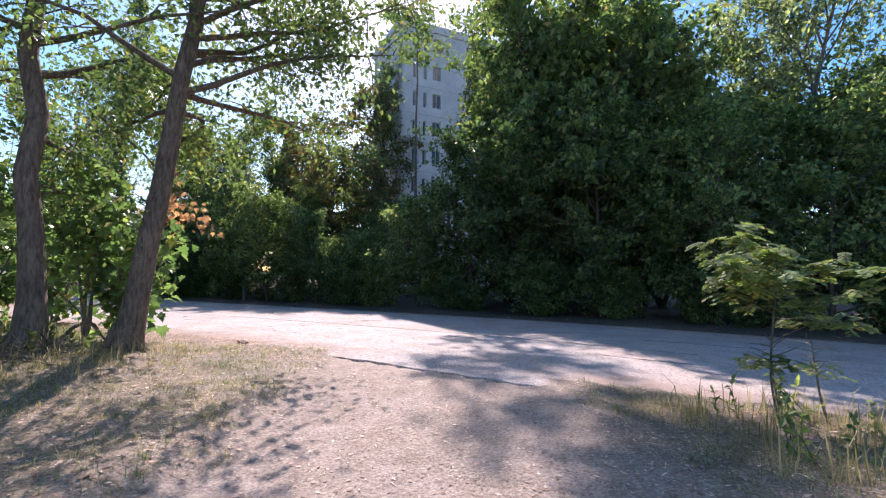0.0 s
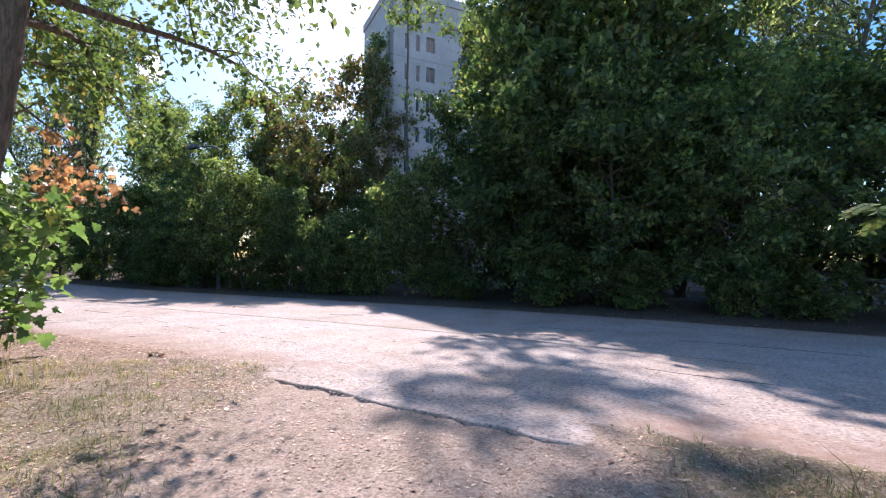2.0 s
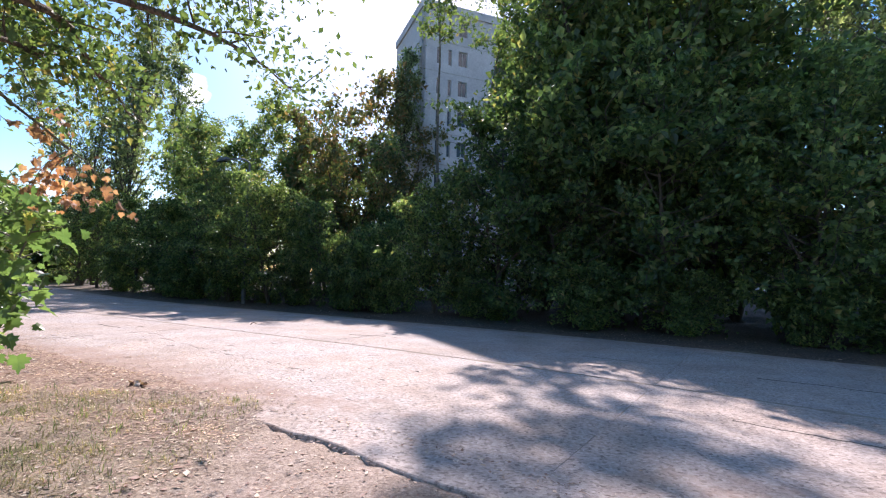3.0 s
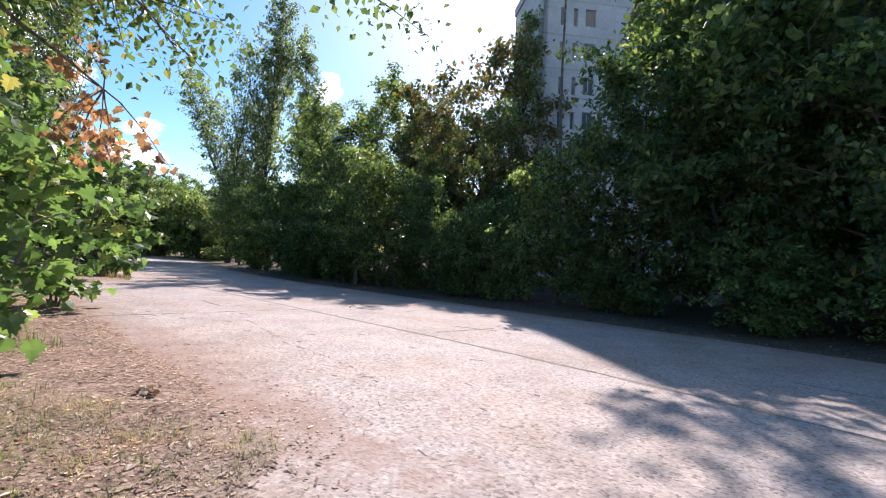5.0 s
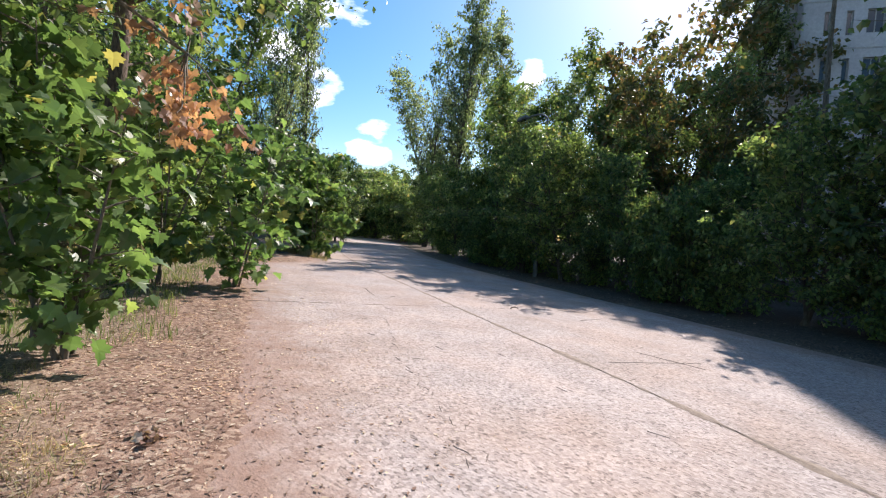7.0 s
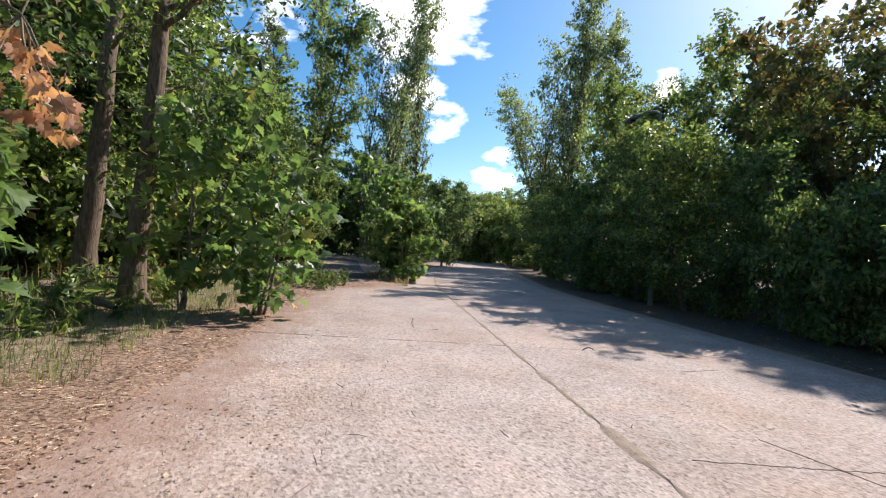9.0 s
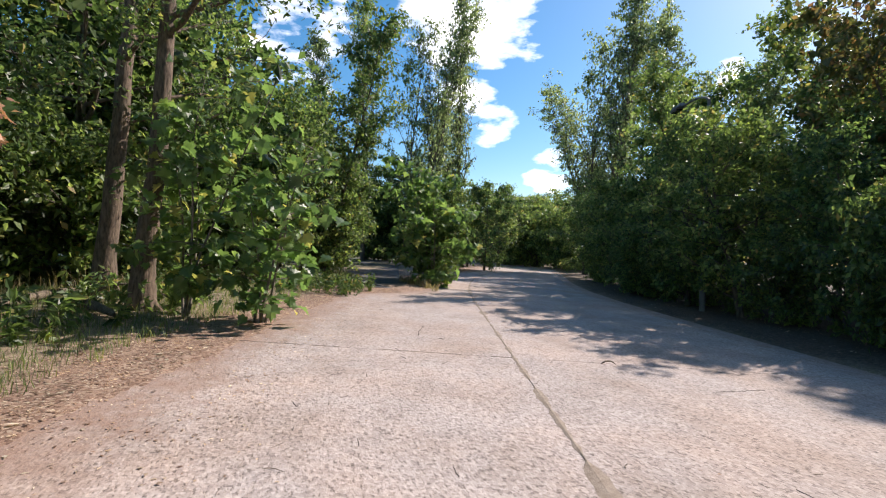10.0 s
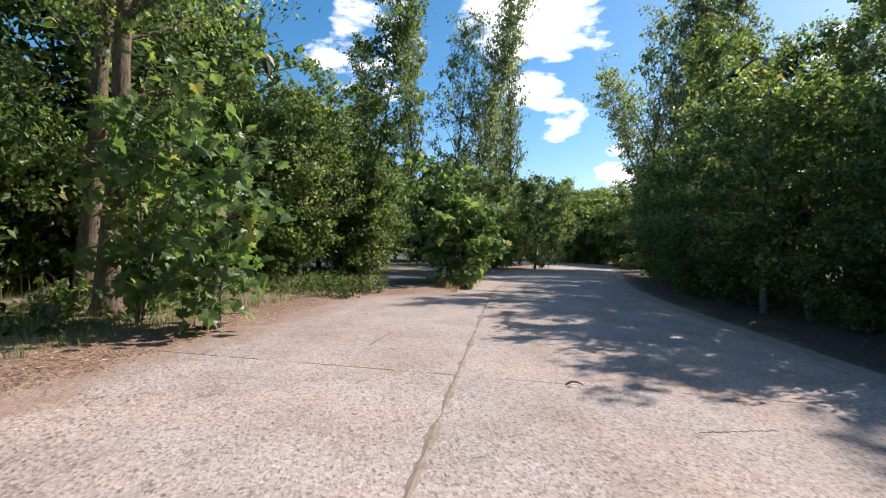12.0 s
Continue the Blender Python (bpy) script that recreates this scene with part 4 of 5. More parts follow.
def leaning_tree(name, seed, x, y, way, height, radius, bark, leaf_mat, label, branches, leaf=0.11, fork=None, roots=5):
    """An old tree with a leaning trunk, root flare, dead snags and a high spreading crown. branches: (share of height, heading, length, rise, tufts)."""
    rng = np.random.default_rng(seed)
    sh, tufts = Shape(), []
    n = 14
    f = np.linspace(0, 1, n)
    trunk = np.stack([way[0] * height * (f ** 0.9), way[1] * height * f, f * height - 0.1], axis=1)
    trunk[1:-1, :2] += rng.normal(size=(n - 2, 2)) * 0.035
    rad = radius * (1 - 0.72 * f)
    rad[0] *= 1.4
    rad[1] *= 1.06
    sh.tube(trunk, rad, 12)
    for k in range(roots):
        a = k * 6.283 / roots + rng.normal() * 0.2
        sh.tube([(math.cos(a) * radius * 0.5, math.sin(a) * radius * 0.5, 0.38), (math.cos(a) * radius * 1.2, math.sin(a) * radius * 1.2, 0.1),
                 (math.cos(a) * radius * 2.1, math.sin(a) * radius * 2.1, -0.08)], [radius * 0.5, radius * 0.38, radius * 0.15], 6)
    if fork:
        fx, fy, fh, fr = fork
        g = np.linspace(0, 1, 9)
        st = np.stack([fx * 0.35 + fx * g * 1.6, fy * 0.35 + fy * g * 1.6, g * fh - 0.1], axis=1)
        sh.tube(st, fr * (1.25 - 0.9 * g), 9)
        tufts += [st[-1], st[-2], st[-3]]
    for share, head, length, rise, count in branches:
        start = along(trunk, share)
        a = radians(head)
        limb = bent(start, (-math.sin(a), math.cos(a), rise), length, rng, 7, 0.0 if count else 0.05, 0.13)
        r0 = max(0.015, radius * 0.42 * (1 - 0.6 * share) * min(1, length / 3))
        sh.tube(limb, r0 * np.linspace(1, 0.12, 8), 7)
        for k in range(count):
            q = 0.3 + 0.7 * (k + rng.random()) / max(count, 1)
            p = along(limb, min(1, q))
            tw = bent(p, (limb[-1] - limb[0]) / length + rng.normal(size=3) * 0.8, 0.35 + length * 0.25 * rng.random(), rng, 4, -0.05, 0.2)
            sh.tube(tw, np.array([0.014, 0.011, 0.008, 0.005, 0.003]), 4)
            tufts += [tw[1], tw[2], tw[3], tw[4]]
    if tufts:
        tufts = np.array(tufts)
        c = np.repeat(tufts, rng.integers(8, 26, len(tufts)), axis=0)
        sh.leaves(c + rng.normal(size=c.shape) * np.array([0.24, 0.24, 0.2]), leaf, rng, slim=0.6)
    root = tagged(new(name), label, "tree")
    root.location = (x, y, z_at(x, y) - 0.02)
    part("trunk", sh.wood_mesh("trunk", bark), None, root)
    if tufts is not None and len(tufts):
        part("crown", sh.leaf_mesh("crown", leaf_mat), None, root)
    return root


ring = [(0.5 + 0.035 * i, -150 + i * 47, 2.6 + 1.2 * ((i * 7) % 5) / 5, 0.7, 10) for i in range(13)]
leaning_tree("elm_tree", 31, -4.5, 7.05, (0.125, 0.02), 11, 0.165, BARK, LEAF_ROBINIA, "leaning brown-barked tree beside the sandy path",
             [(0.36, -75, 3.4, 0.45, 12), (0.42, -35, 3.8, 0.4, 12), (0.46, -110, 4.0, 0.35, 14), (0.4, 20, 3.2, 0.3, 12), (0.34, 70, 2.6, 0.1, 10), (0.38, 130, 3.2, 0.4, 10),
              (0.3, 35, 2.2, 0.15, 9), (0.2, 80, 0.7, 0.3, 0), (0.24, -60, 0.6, 0.4, 0), (0.44, -60, 3.6, 0.1, 12), (0.5, -20, 4.2, 0.2, 14), (0.36, -15, 3.6, 0.35, 12), (0.33, 12, 3.2, 0.3, 11), (0.4, -42, 3.4, 0.4, 8), (0.42, 5, 4.0, 0.25, 13)] + ring, 0.1, fork=(0.12, 0.06, 2.0, 0.085))
leaning_tree("elm_tree", 32, -5.5, 6.6, (-0.05, 0.02), 11, 0.165, BARK, LEAF_ROBINIA, "upright brown-barked tree beside the sandy path",
             [(0.3, 60, 2.8, 0.3, 10), (0.36, -20, 3.0, 0.4, 12), (0.4, -80, 3.2, 0.4, 12), (0.42, 100, 3.0, 0.4, 10), (0.18, 80, 0.8, 0.2, 0), (0.22, 10, 1.2, 0.1, 5), (0.28, 20, 2.4, 0.1, 10)] + ring[::2], 0.1)
leaning_tree("alder_tree", 33, -11.42, 9.93, (0.02, 0.05), 13, 0.2, BARK, LEAF_BROAD, "tall tree with flaking brown bark beside the leaf-strewn verge",
             [(0.16, 20, 0.9, 0.2, 0), (0.22, 150, 0.8, 0.1, 0), (0.27, -40, 1.6, 0.15, 5), (0.33, 60, 1.6, 0.2, 6), (0.42, -60, 4.2, 0.35, 14), (0.45, -20, 4.0, 0.3, 14), (0.47, -100, 3.6, 0.4, 12), (0.5, 60, 3.4, 0.4, 12)] + ring[::4], 0.11)
leaning_tree("alder_tree", 34, -12.9, 9.0, (0.02, 0.05), 13, 0.21, BARK, LEAF_BROAD, "tall dark-barked tree with patches of peeled bark",
             [(0.2, -30, 1.0, 0.2, 3), (0.26, 120, 1.2, 0.1, 4), (0.3, 0, 1.4, 0.15, 5), (0.4, -60, 3.0, 0.35, 10), (0.44, 30, 3.0, 0.4, 10)] + ring[1::4], 0.11)
leaning_tree("alder_tree", 35, -10.4, 7.3, (-0.03, 0.02), 12, 0.17, BARK, LEAF_BROAD, "brown-barked tree standing in the long grass",
             [(0.2, 0, 1.2, 0.2, 4), (0.3, 80, 2.0, 0.3, 8), (0.34, -50, 1.8, 0.3, 8), (0.4, 160, 2.4, 0.4, 8)] + ring[::3], 0.11)


def maple_bush(name, seed, x, y, height, reach, count, size, label, stems=5, low=0.12, clear=0.12):
    """A young maple with several stems and large lobed leaves on drooping stalks."""
    rng = np.random.default_rng(seed)
    sh, woods, spots = Shape(), [], []
    for s in range(stems):
        a = s * 2.4 + rng.normal() * 0.3
        st = bent((rng.normal() * 0.06, rng.normal() * 0.06, -0.08), (math.cos(a) * 0.2, math.sin(a) * 0.2, 1), height * (0.75 + 0.3 * rng.random()), rng, 7, 0.02, 0.07)
        one = Shape()
        woods.append((one, []))
        one.tube(st, 0.028 * np.linspace(1, 0.2, 8), 6)
        for k in range(11):
            f = low + (1 - low) * (k + rng.random()) / 11
            b = k * 2.4 + rng.normal() * 0.5
            ln = reach * (0.45 + 0.75 * math.sin(math.pi * min(1, 0.15 + 0.75 * f))) * (0.6 + 0.5 * rng.random())
            lm = bent(along(st, f), (math.cos(b), math.sin(b), 0.35), ln, rng, 5, -0.03, 0.12)
            twig = Shape()
            woods[-1][1].append(twig)
            twig.tube(lm, 0.012 * np.linspace(1, 0.25, 6), 4)
            spots += [along(lm, q) for q in np.linspace(0.25, 1, 6)]
    spots = np.array(spots)
    pick = spots[rng.integers(0, len(spots), count)] + rng.normal(size=(count, 3)) * np.array([0.14, 0.14, 0.12])
    pick = pick[pick[:, 2] > clear]
    sh.cut_leaves(pick, size, rng, lobed())
    root = tagged(new(name), label, "shrub")
    root.location = (x, y, z_at(x, y) - 0.02)
    for one, boughs in woods:
        stem = part("stem", one.wood_mesh("stem", BARK_GREY), None, root)
        for bough in boughs:
            part("branch", bough.wood_mesh("branch", BARK_GREY), None, stem)
    part("foliage", sh.leaf_mesh("foliage", LEAF_MAPLE), None, root)
    return root


maple_bush("maple_bush", 41, -5.8, 8.8, 2.5, 0.56, 560, 0.165, "young maple with large bright-green leaves by the leaning tree", 5, 0.2, 0.25)
maple_bush("maple_bush", 42, -6.35, 8.65, 3.3, 0.75, 520, 0.17, "young maple with bare lower stems by the leaning tree", 4, 0.42, 1.25)
maple_bush("maple_sapling", 43, -10.5, 10.8, 4.7, 0.85, 640, 0.21, "maple sapling with broad leaves against a tall trunk", 4, 0.12, 0.4)
maple_bush("maple_sapling", 44, -9.9, 12.0, 3.4, 0.8, 420, 0.21, "maple sapling with broad leaves behind the verge", 4, 0.1)
maple_bush("maple_sapling", 45, -19.6, 19.6, 5.5, 1.9, 1250, 0.26, "young maple on the island between two roads", 4, 0.06)


def withered_branch():
    """A snapped bough whose leaves have turned brown, hanging in the crown."""
    rng = np.random.default_rng(51)
    sh, spots, twigs = Shape(), [], []
    for k in range(9):
        b = bent((0, 0, 0), (rng.normal() * 0.7 + 0.2, rng.normal() * 0.5, -0.3 + rng.normal() * 0.35), 0.75 + 0.35 * rng.random(), rng, 5, -0.08, 0.15)
        one = Shape()
        one.tube(b, 0.01 * np.linspace(1, 0.3, 6), 4)
        twigs.append(one)
        spots += [along(b, q) for q in np.linspace(0.3, 1, 7)]
    spots = np.array(spots)
    pick = spots[rng.integers(0, len(spots), 150)] + rng.normal(size=(150, 3)) * 0.07
    sh.cut_leaves(pick, 0.11, rng, lobed(), 0.2, 1.4)
    limb = bent((0, 0, 0), (-0.25, -1.0, 0.5), 2.0, rng, 5, 0.05, 0.08)
    sh.tube(limb, np.linspace(0.012, 0.03, 6), 5)
    root = tagged(new("withered_bough"), "broken bough with withered orange-brown leaves hanging", "branch")
    root.location = (-5.25, 9.55, 3.0)
    bough = part("bough", sh.wood_mesh("bough", BARK_GREY), None, root)
    for one in twigs:
        part("twig", one.wood_mesh("twig", BARK_GREY), None, bough)
    part("withered_leaves", sh.leaf_mesh("withered_leaves", LEAF_RUSSET), None, root)


withered_branch()


def robinia_sapling(name, seed, x, y, height, fronds, size, label, crown=(0.95, 0.95, 0.32)):
    """A thin bent stem that carries an umbrella of feathered leaves."""
    rng = np.random.default_rng(seed)
    sh = Shape()
    stem = bent((0, 0, -0.05), (-0.16, 0.1, 1), height, rng, 8, 0.02, 0.05)
    sh.tube(stem, 0.013 * np.linspace(1.1, 0.4, 9), 6)
    tips = []
    for k in range(13):
        a = k * 2.4
        lm = bent(along(stem, 0.62 + 0.38 * k / 13), (math.cos(a), math.sin(a), 0.35), crown[0] * (0.5 + 0.6 * rng.random()), rng, 5, -0.02, 0.14)
        sh.tube(lm, 0.006 * np.linspace(1, 0.35, 6), 4)
        tips += [along(lm, q) for q in np.linspace(0.3, 1, 5)]
    tips += [stem[-1]] * 4
    for k in range(fronds):
        p = tips[k % len(tips)] + rng.normal(size=3) * 0.03
        a = rng.random() * 6.283
        ln = size * (0.7 + 0.5 * rng.random())
        rachis = bent(p, (math.cos(a), math.sin(a), 0.15), ln, rng, 5, -0.16, 0.06)
        sh.tube(rachis, np.full(6, 0.0018), 3)
        d = rachis[-1] - rachis[0]
        side = np.cross(d, (0, 0, 1.0))
        side /= np.linalg.norm(side) + 1e-9
        for j in range(7):
            c = along(rachis, 0.12 + 0.85 * j / 7)
            for sgn in (1, -1):
                ll, ww = size * 0.23, size * 0.085
                way = side * sgn + d / np.linalg.norm(d) * 0.35 + np.array([0, 0, -0.25 + 0.2 * rng.normal()])
                way /= np.linalg.norm(way)
                cross = d / np.linalg.norm(d) * ww
                v = np.stack([c, c + way * ll * 0.3 + cross, c + way * ll * 0.75 + cross * 0.9, c + way * ll, c + way * ll * 0.75 - cross * 0.9, c + way * ll * 0.3 - cross])
                sh.lv.append(v)
                sh.lf.append(np.array([[0, 1, 2], [0, 2, 3], [0, 3, 4], [0, 4, 5]]) + sh.ln)
                sh.ln += 6
    root = tagged(new(name), label, "sapling")
    root.location = (x, y, z_at(x, y) - 0.02)
    part("stem", sh.wood_mesh("stem", BARK_GREY), None, root)
    part("foliage", sh.leaf_mesh("foliage", LEAF_ROBINIA), None, root)


robinia_sapling("robinia_sapling", 61, 3.5, 5.0, 1.72, 300, 0.25, "slender robinia sapling with feathery bright-green leaves")
robinia_sapling("robinia_sapling", 62, 3.3, 4.75, 0.95, 26, 0.19, "short thin robinia shoot among the weeds", (0.3, 0.3, 0.2))
robinia_sapling("robinia_sapling", 63, 3.8, 4.8, 0.85, 14, 0.15, "short thin robinia shoot among the weeds", (0.25, 0.25, 0.2))


# ---- street lamp ----
def street_lamp(x, y, height, head):
    lamp = tagged(new("street_lamp"), "grey street lamp with a long arm among the poplars", "lamp")
    lamp.location = (x, y, z_at(x, y) - 0.05)
    sh = Shape()
    sh.tube([(0, 0, 0), (0, 0, 1.2), (0, 0, 1.25), (0, 0, height - 0.4)], [0.1, 0.1, 0.07, 0.05], 12)
    part("pole", sh.wood_mesh("pole", STEEL), None, lamp)
    a = Vector((-math.sin(radians(head)), math.cos(radians(head)), 0))
    sh = Shape()
    sh.tube([np.array(a) * d + np.array((0, 0, height - 0.42 + 0.4 * (1 - math.exp(-d * 2)))) for d in (0, 0.2, 0.5, 0.9, 1.4, 1.9)], [0.04] * 6, 8)
    part("arm", sh.wood_mesh("arm", STEEL), None, lamp)
    m = Matrix.Translation(a * 1.85 + Vector((0, 0, height - 0.02))) @ Matrix(((a.x, -a.y, 0, 0), (a.y, a.x, 0, 0), (0, 0, 1, 0), (0, 0, 0, 1)))
    bm = bmesh.new()
    geo = box(bm, 0, 0.95, -0.15, 0.15, -0.02, 0.16)
    for v in geo:
        if v.co.z > 0.1:
            v.co.y *= 0.55
            v.co.x = 0.1 + v.co.x * 0.75
    bmesh.ops.bevel(bm, geom=bm.edges[:], offset=0.03, segments=2, affect="EDGES")
    bm.transform(m)
    hd = part("head", bm, STEEL, lamp)
    bm = bmesh.new()
    box(bm, 0.3, 0.85, -0.11, 0.11, -0.07, -0.022, m, 0.015)
    part("lens", bm, GLASS, hd, "clouded glass lens")


street_lamp(-11.2, 25.9, 7.6, 62)


# ---- ground cover ----
def scatter(count, seed, x0, x1, y0, y1, test):
    rng = np.random.default_rng(seed)
    x, y = rng.uniform(x0, x1, count), rng.uniform(y0, y1, count)
    s, off = road_coords(x, y)
    keep = test(x, y, s, off, rng.random(count))
    return x[keep], y[keep], rng


def blades(name, label, material, count, seed, area, test, tall, wide, tuft, flop=0.45):
    """Grass in tufts: each blade two bent strips."""
    x, y, rng = scatter(count, seed, *area, test)
    x, y = np.repeat(x, tuft), np.repeat(y, tuft)
    n = len(x)
    x, y = x + rng.normal(size=n) * 0.05, y + rng.normal(size=n) * 0.05
    z = height_at(x, y) - 0.01
    a, h = rng.random(n) * 6.283, tall * (0.35 + 0.9 * rng.random(n))
    d = np.stack([np.cos(a), np.sin(a), np.zeros(n)], axis=1)
    side = np.stack([-np.sin(a), np.cos(a), np.zeros(n)], axis=1) * wide * (0.6 + 0.8 * rng.random(n))[:, None]
    fl = (flop * rng.random(n) * h)[:, None]
    base = np.stack([x, y, z], axis=1)
    up = np.array([[0, 0, 1.0]])
    mid = base + up * (h * 0.6)[:, None] + d * fl * 0.35
    tip = base + up * (h * (1 - 0.25 * rng.random(n)))[:, None] + d * fl * 1.2
    v = np.stack([base - side, base + side, mid + side * 0.7, mid - side * 0.7, tip], axis=1)
    k = np.arange(n)[:, None] * 5
    f = np.concatenate([k + np.array([[0, 1, 2]]), k + np.array([[0, 2, 3]]), k + np.array([[3, 2, 4]])])
    return tagged(new(name, fast_mesh(name, v.reshape(-1, 3), f, 3, material)), label, "grass", kind="stuff")


def not_path(x, y, s, off, r):
    w = wave(x * 1.7, y * 1.7)
    return (off > near_edge(s) + 0.35) & (((x < -1.7 + 0.5 * w) & (x > -5.6)) | (x > 1.9 + 0.4 * w)) & (r < 0.25 + 0.5 * (wave(x * 2.3, y * 2.1) > 0.1))


blades("dry_grass", "sparse dry yellow grass on the sandy verge", GRASS_DRY, 24000, 71, (-7, 7, 0.3, 8.6), not_path, 0.07, 0.0026, 6, 2.8)
blades("grass", "thin green grass on the sandy verge", GRASS_GREEN, 5000, 72, (-7, 7, 0.3, 8.6), not_path, 0.085, 0.0032, 6, 2.0)
blades("tall_grass", "long seeding grass beside the trees", GRASS_DRY, 260, 73, (-6.6, -3.6, 2.5, 7.4), lambda x, y, s, off, r: r < 0.7, 0.4, 0.004, 6, 1.5)
blades("weeds", "green weeds and grass round the saplings", GRASS_DRY, 420, 74, (2.4, 5.2, 3.2, 5.4), lambda x, y, s, off, r: (off > 7.6) & (r < 0.3), 0.34, 0.005, 5, 0.7)
blades("meadow_grass", "bright green grass under the roadside trees", GRASS_GREEN, 13000, 75, (-26, -6, 4, 17), lambda x, y, s, off, r: (off > 8.6 + 0.3 * wave(x, y)) & (r < 0.85), 0.2, 0.004, 5, 1.1)
blades("tall_grass", "long seeding grass under the roadside trees", GRASS_DRY, 700, 76, (-20, -6, 5, 12.5), lambda x, y, s, off, r: (off > 10.2) & (off < 14) & (r < 0.8), 0.6, 0.006, 4, 0.6)
blades("island_grass", "pale dry grass at the foot of the island bushes", GRASS_DRY, 500, 77, (-21, -15.8, 18.4, 20.4), lambda x, y, s, off, r: off > 4.8, 0.35, 0.008, 6, 0.7)


def herbs(name, label, count, seed, area, test, tall, leaf, material):
    """Leafy herbs: upright stalks with leaves up their length."""
    x, y, rng = scatter(count, seed, *area, test)
    sh = Shape()
    for px, py in zip(x, y):
        h = tall * (0.5 + 0.7 * rng.random())
        st = bent((px, py, z_at(px, py) - 0.02), (rng.normal() * 0.2, rng.normal() * 0.2, 1), h, rng, 4, 0, 0.08)
        sh.tube(st, np.linspace(0.006, 0.002, 5), 3)
        pts = np.array([along(st, q) for q in np.linspace(0.15, 1, 9)])
        sh.leaves(np.repeat(pts, 2, axis=0), leaf, rng, 0.5, 0.0, 0.45)
    ob = tagged(new(name), label, "weeds", kind="stuff")
    part("stalks", sh.wood_mesh("stalks", GRASS_GREEN), None, ob)
    part("leaves", sh.leaf_mesh("leaves", material), None, ob)


herbs("herb_bed", "bed of green weeds at the mouth of the branch road", 480, 81, (-18.6, -12.4, 12.0, 17.2), lambda x, y, s, off, r: (off > 7.0 + 0.2 * wave(x, y)) & (off < 10.0) & (s > 12.4) & (s < 16.0), 0.5, 0.13, LEAF_ROBINIA)
herbs("weeds", "leafy green weeds round the saplings", 22, 82, (2.5, 4.9, 3.6, 5.3), lambda x, y, s, off, r: off > 7.6, 0.5, 0.08, LEAF_ROBINIA)
herbs("weeds", "low leafy weeds at the foot of the trees", 26, 83, (-7.4, -4.4, 5.6, 8.0), lambda x, y, s, off, r: r < 0.8, 0.35, 0.12, LEAF_BROAD)
herbs("undergrowth", "dark leafy undergrowth below the roadside trees", 160, 84, (-14, -8, 8.6, 11.6), lambda x, y, s, off, r: (off > 9.7) & (r < 0.8), 0.6, 0.16, LEAF_BROAD)


def fallen_leaves(name, label, count, seed, area, test, size, lift=0.002):
    """Curled dead leaves lying loosely on the ground."""
    x, y, rng = scatter(count, seed, *area, test)
    n = len(x)
    s_, off = road_coords(x, y)
    ground_z = height_at(x, y)
    z = np.where((off < 7.9) & (off > -2.4), np.maximum(ground_z, fall(off)), ground_z) + lift + rng.random(n) * 0.006
    a, s = rng.random(n) * 6.283, size * (0.45 + rng.random(n))
    d = np.stack([np.cos(a), np.sin(a), rng.normal(size=n) * 0.06], axis=1)
    side = np.stack([-np.sin(a), np.cos(a), rng.normal(size=n) * 0.08], axis=1)
    at, q = np.stack([x, y, z], axis=1), s[:, None]
    thin = 0.05 + 0.28 * rng.random((n, 1)) ** 1.5
    curl = np.array([[0, 0, 1.0]]) * q * (0.01 + 0.09 * rng.random((n, 1)))
    v = np.stack([at, at + d * q * 0.4 + side * q * thin + curl, at + d * q + curl * 0.6, at + d * q * 0.45 - side * q * thin + curl * 0.7], axis=1)
    k = np.arange(n)[:, None] * 4
    f = np.concatenate([k + np.array([[0, 1, 2]]), k + np.array([[0, 2, 3]])])
    return tagged(new(name, fast_mesh(name, v.reshape(-1, 3), f, 3, LITTER)), label, "leaves", kind="stuff")


fallen_leaves("leaf_litter", "thick brown leaf litter along the road edge", 150000, 91, (-17, -1.6, 6, 17),
              lambda x, y, s, off, r: (off > 4.6) & (off < 10.4) & (r < np.maximum(smooth(-0.35, 0.8, off - near_edge(s) + 0.4 * wave(x * 2, y * 2)), 0.16 * smooth(-1.9, -0.4, off - near_edge(s) + 0.5 * wave(x * 2, y * 2))) * smooth(9.8, 8.5, off + 0.4 * wave(x, y))) & (s < 17), 0.038)
fallen_leaves("scattered_leaves", "dry leaves scattered on the sandy path and verge", 80000, 92, (-6, 6.5, 0, 8.4),
              lambda x, y, s, off, r: (off > 7.6) & (r < 0.4 + 0.5 * (np.abs(x) > 1.6)), 0.036)
fallen_leaves("pale_leaves", "larger pale dry leaves lying on the litter", 3400, 95, (-15, -1.6, 6, 15),
              lambda x, y, s, off, r: (off > near_edge(s) + 0.3) & (off < 10.2), 0.075)
fallen_leaves("pale_leaves", "larger pale dry leaves lying on the verge", 2600, 96, (-6, 6.5, 0, 8.2),
              lambda x, y, s, off, r: (off > 8.0) & (np.abs(x) > 1.4), 0.07)
fallen_leaves("road_leaves", "few dry leaves and scraps on the concrete", 3400, 93, (-16, 8, 6, 22),
              lambda x, y, s, off, r: (off > -2.2) & (off < 7.3) & (r < 0.15 + 0.5 * smooth(4.5, 7, off)), 0.028)
fallen_leaves("forest_litter", "dark leaf litter under the trees across the road", 6000, 94, (-22, 16, 9, 30),
              lambda x, y, s, off, r: (off < -2.0) & (off > -5.0) & (r < smooth(-1.9, -2.8, off)), 0.08)


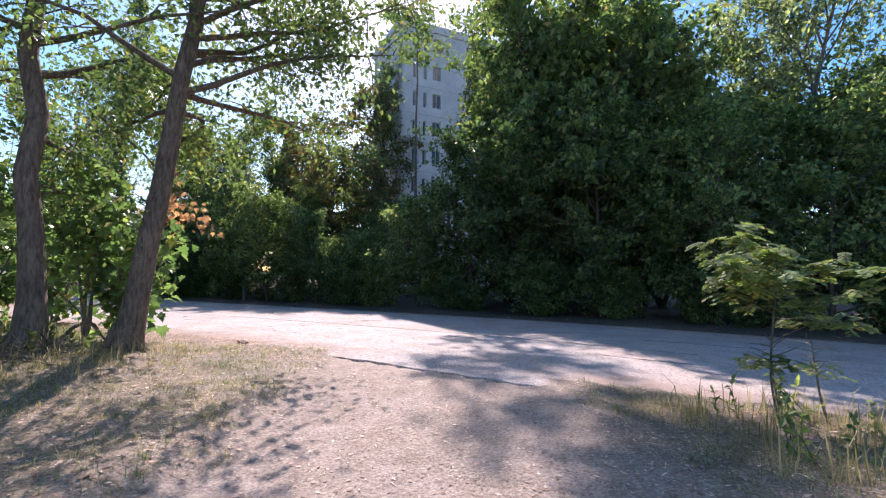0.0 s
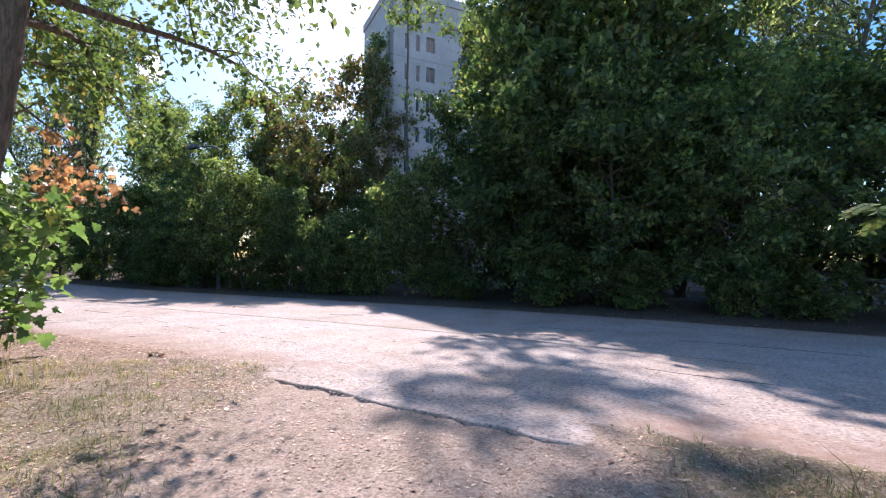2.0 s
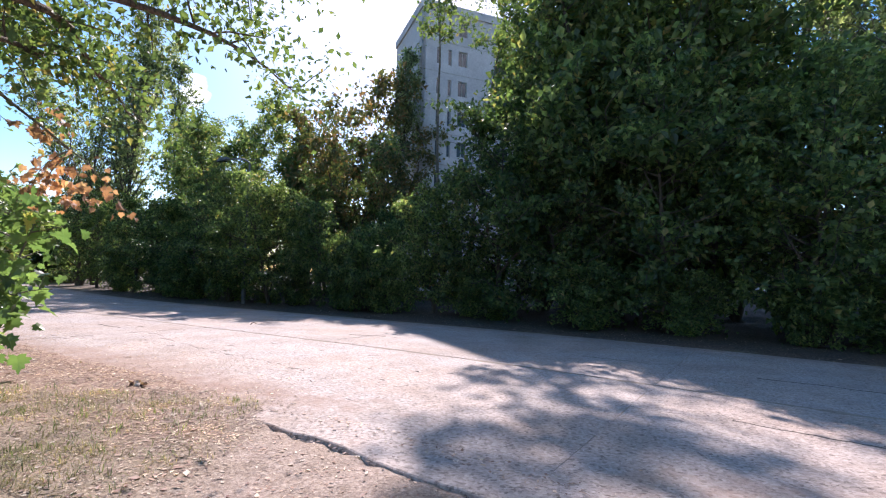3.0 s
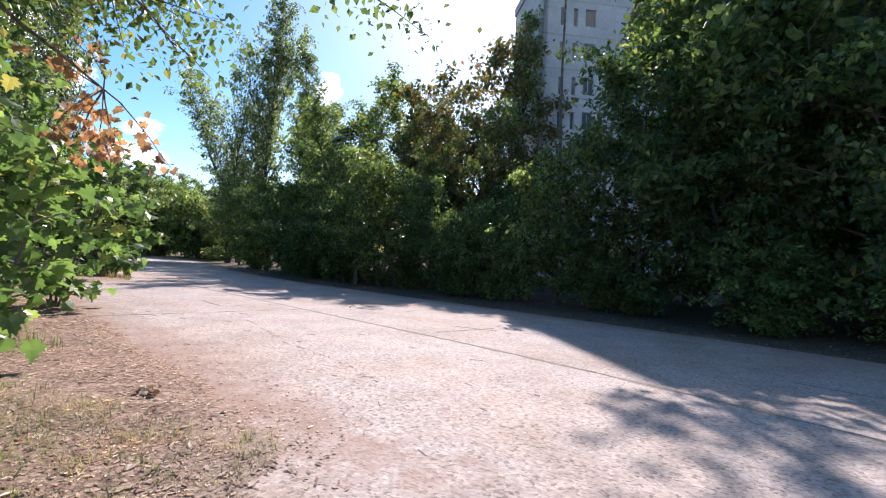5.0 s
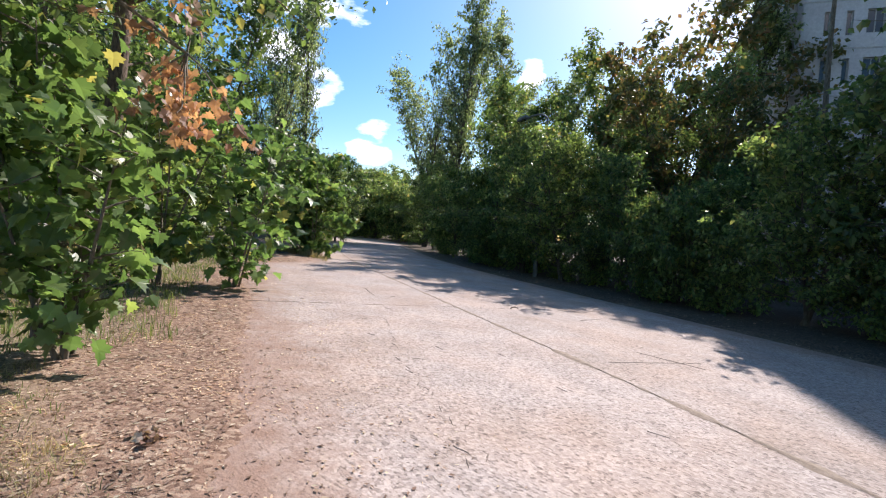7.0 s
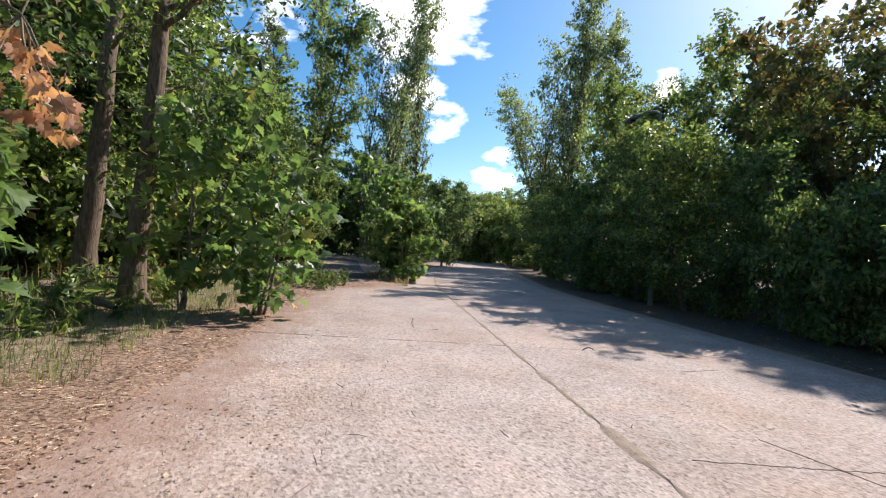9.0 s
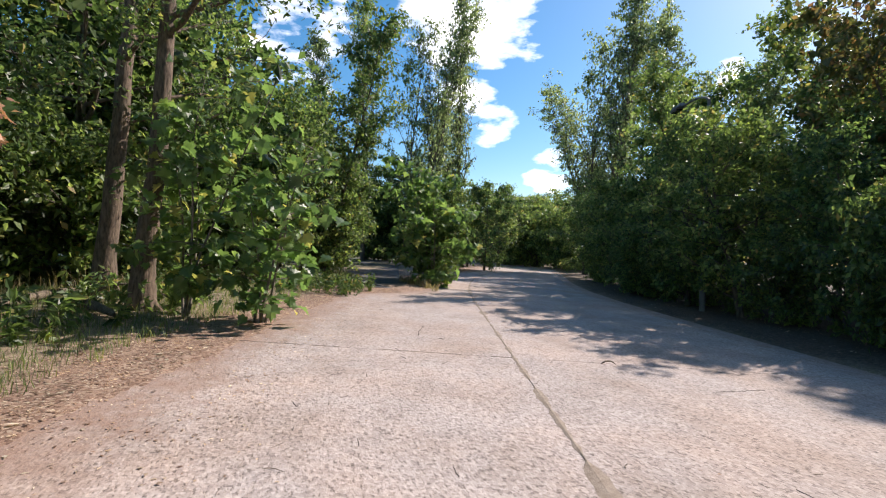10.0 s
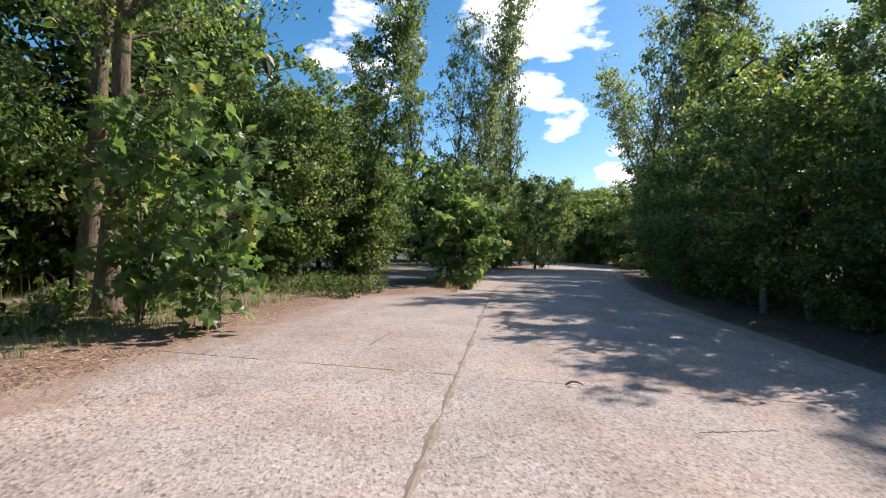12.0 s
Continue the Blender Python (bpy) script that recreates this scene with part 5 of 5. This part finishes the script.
# ---- sticks, stones and logs ----
def stick(name, x, y, length, radius, heading, label, seed, arch=0.0, curl=0.12):
    rng = np.random.default_rng(seed)
    sh = Shape()
    a = radians(heading)
    run = bent((-math.cos(a) * length / 2, -math.sin(a) * length / 2, radius), (math.cos(a), math.sin(a), 0), length, rng, 7, 0, curl)
    run[:, 2] = radius * 0.9 + arch * np.sin(np.linspace(0, math.pi, 8))
    sh.tube(run, radius * np.array([0.5, 1, 0.95, 0.9, 0.85, 0.75, 0.6, 0.3]), 7)
    ob = tagged(new(name, sh.wood_mesh(name, DEADWOOD)), label, "stick")
    s_, off = road_coords(x, y)
    ob.location = (x, y, max(z_at(x, y), float(fall(off[0])) if off[0] < 7.9 else -1) + 0.002)
    return ob


stick("bent_stick", -6.1, 16.72, 0.24, 0.013, 75, "short bent brown stick lying on the concrete", 104, 0.05, 0.45)
rng_s = random.Random(5)
for k in range(30):
    s0, o0 = rng_s.uniform(-3, 13), rng_s.choice([rng_s.uniform(4.2, 7.4), rng_s.uniform(6, 9.2), rng_s.uniform(0.5, 4)])
    p = road_at(s0, o0)
    stick("twig", p.x, p.y, rng_s.uniform(0.06, 0.2), rng_s.uniform(0.002, 0.0035), rng_s.uniform(0, 180), "thin dry twig lying on the road", 110 + k, 0.004, 0.2)["group"] = "twigs on the road"
stick("fallen_branch", -5.75, 7.55, 1.5, 0.025, 120, "bare dead branch leaning in the grass", 170, 0.32, 0.1)
stick("fallen_branch", -6.6, 7.3, 1.9, 0.03, 20, "bare dead branch lying in the grass", 171, 0.1, 0.1)
stick("fallen_log", -11.3, 9.0, 3.4, 0.11, 25, "dark rotting log lying in the long grass", 172, 0.03, 0.04)
stick("fallen_log", -12.6, 8.2, 3.0, 0.09, 170, "dark rotting log lying in the long grass", 173, 0.05, 0.05)
stick("fallen_branch", -11.9, 9.6, 1.8, 0.03, 80, "bare dead branch leaning on a rotting log", 174, 0.4, 0.1)


def dead_shoot():
    """A dry leafless shoot that slants up from the foot of the leaning tree."""
    rng = np.random.default_rng(176)
    main = bent((0, 0, -0.05), (-1.25, 0.4, 1.0), 1.75, rng, 7, 0.03, 0.05)
    sh = Shape()
    sh.tube(main, np.linspace(0.02, 0.006, 8), 6)
    ob = tagged(new("dead_shoot"), "dry leafless shoot slanting from the tree foot", "branch")
    ob.location = (-4.75, 7.2, z_at(-4.75, 7.2))
    stem = part("stem", sh.wood_mesh("stem", DEADWOOD), None, ob)
    for k in range(6):
        one = Shape()
        one.tube(bent(along(main, 0.3 + 0.11 * k), (-0.6 + rng.normal() * 0.5, rng.normal() * 0.6, 0.5), 0.3 + 0.2 * rng.random(), rng, 4, 0, 0.2), np.array([0.006, 0.005, 0.004, 0.003, 0.002]), 4)
        part("twig", one.wood_mesh("twig", DEADWOOD), None, stem)


dead_shoot()


def shade_brushwood():
    """Dead twigs and rotting stalks heaped at the foot of the trees, partly standing in for the dark tree shade there.
    """
    rng = np.random.default_rng(177)
    sh = Shape()
    for k in range(420):
        f = rng.random()
        x, y = -6.6 + 1.9 * f + rng.normal() * 0.22, 4.6 + 1.75 * f + rng.normal() * 0.3
        a, ln = rng.random() * 6.283, 0.12 + 0.5 * rng.random() ** 2
        run = bent((x, y, z_at(x, y) + 0.01), (math.cos(a), math.sin(a), 0.12 + 0.35 * rng.random()), ln, rng, 4, -0.12, 0.2)
        sh.tube(run, (0.004 + 0.006 * rng.random()) * np.linspace(1, 0.4, 5), 4)
    ob = tagged(new("shade_brushwood", sh.wood_mesh("shade_brushwood", DEADWOOD)), "dead twigs heaped to deepen the shade at the foot of the trees", "twigs", kind="stuff")


shade_brushwood()


def leaf_heap(x, y):
    rng = np.random.default_rng(180)
    sh = Shape()
    at = rng.normal(size=(40, 3)) * np.array([0.045, 0.035, 0.012]) + np.array([0, 0, 0.02])
    at[:, 2] = np.abs(at[:, 2])
    sh.cut_leaves(at, 0.05, rng, lobed(), 0.3, 0.0)
    ob = tagged(new("leaf_heap", sh.leaf_mesh("leaf_heap", LITTER)), "small heap of curled dark dead leaves", "leaves", kind="stuff")
    ob.location = (x, y, max(z_at(x, y), float(fall(road_coords(x, y)[1][0]))))


leaf_heap(-3.65, 8.95)


# ---- woods in the distance ----
def far_woods():
    """Many distant crowns in a ring, joined, as a ragged skyline of leaves on stems."""
    rng = np.random.default_rng(200)
    sh = Shape()
    for k in range(210):
        a = rng.random() * 6.283
        r = rng.uniform(75, 150)
        x, y = -12 + math.cos(a) * r, 16 + math.sin(a) * r
        if abs(math.atan2(x, y - 40)) < 0.25 and 30 < y < 90:
            continue
        s, off = road_coords(x, y)
        if -3 < off[0] < 9 and s[0] > 0:
            continue
        h = rng.uniform(9, 17)
        sh.tube([(x, y, -0.2), (x + rng.normal() * 0.3, y, h * 0.5), (x + rng.normal() * 0.5, y, h * 0.95)], [0.25, 0.16, 0.04], 5)
        c = np.repeat(np.array([x, y, h * 0.55]) + rng.normal(size=(46, 3)) * np.array([h * 0.17, h * 0.17, h * 0.24]), 11, axis=0)
        c = c + rng.normal(size=c.shape) * 0.55
        sh.leaves(c[c[:, 2] > 0.3], 0.75, rng, slim=0.7)
    ob = tagged(new("far_woods"), "distant green woods closing the view all round", "trees", kind="stuff")
    part("trunks", sh.wood_mesh("trunks", BARK_FAR), None, ob)
    part("crowns", sh.leaf_mesh("crowns", LEAF_BROAD), None, ob)


far_woods()
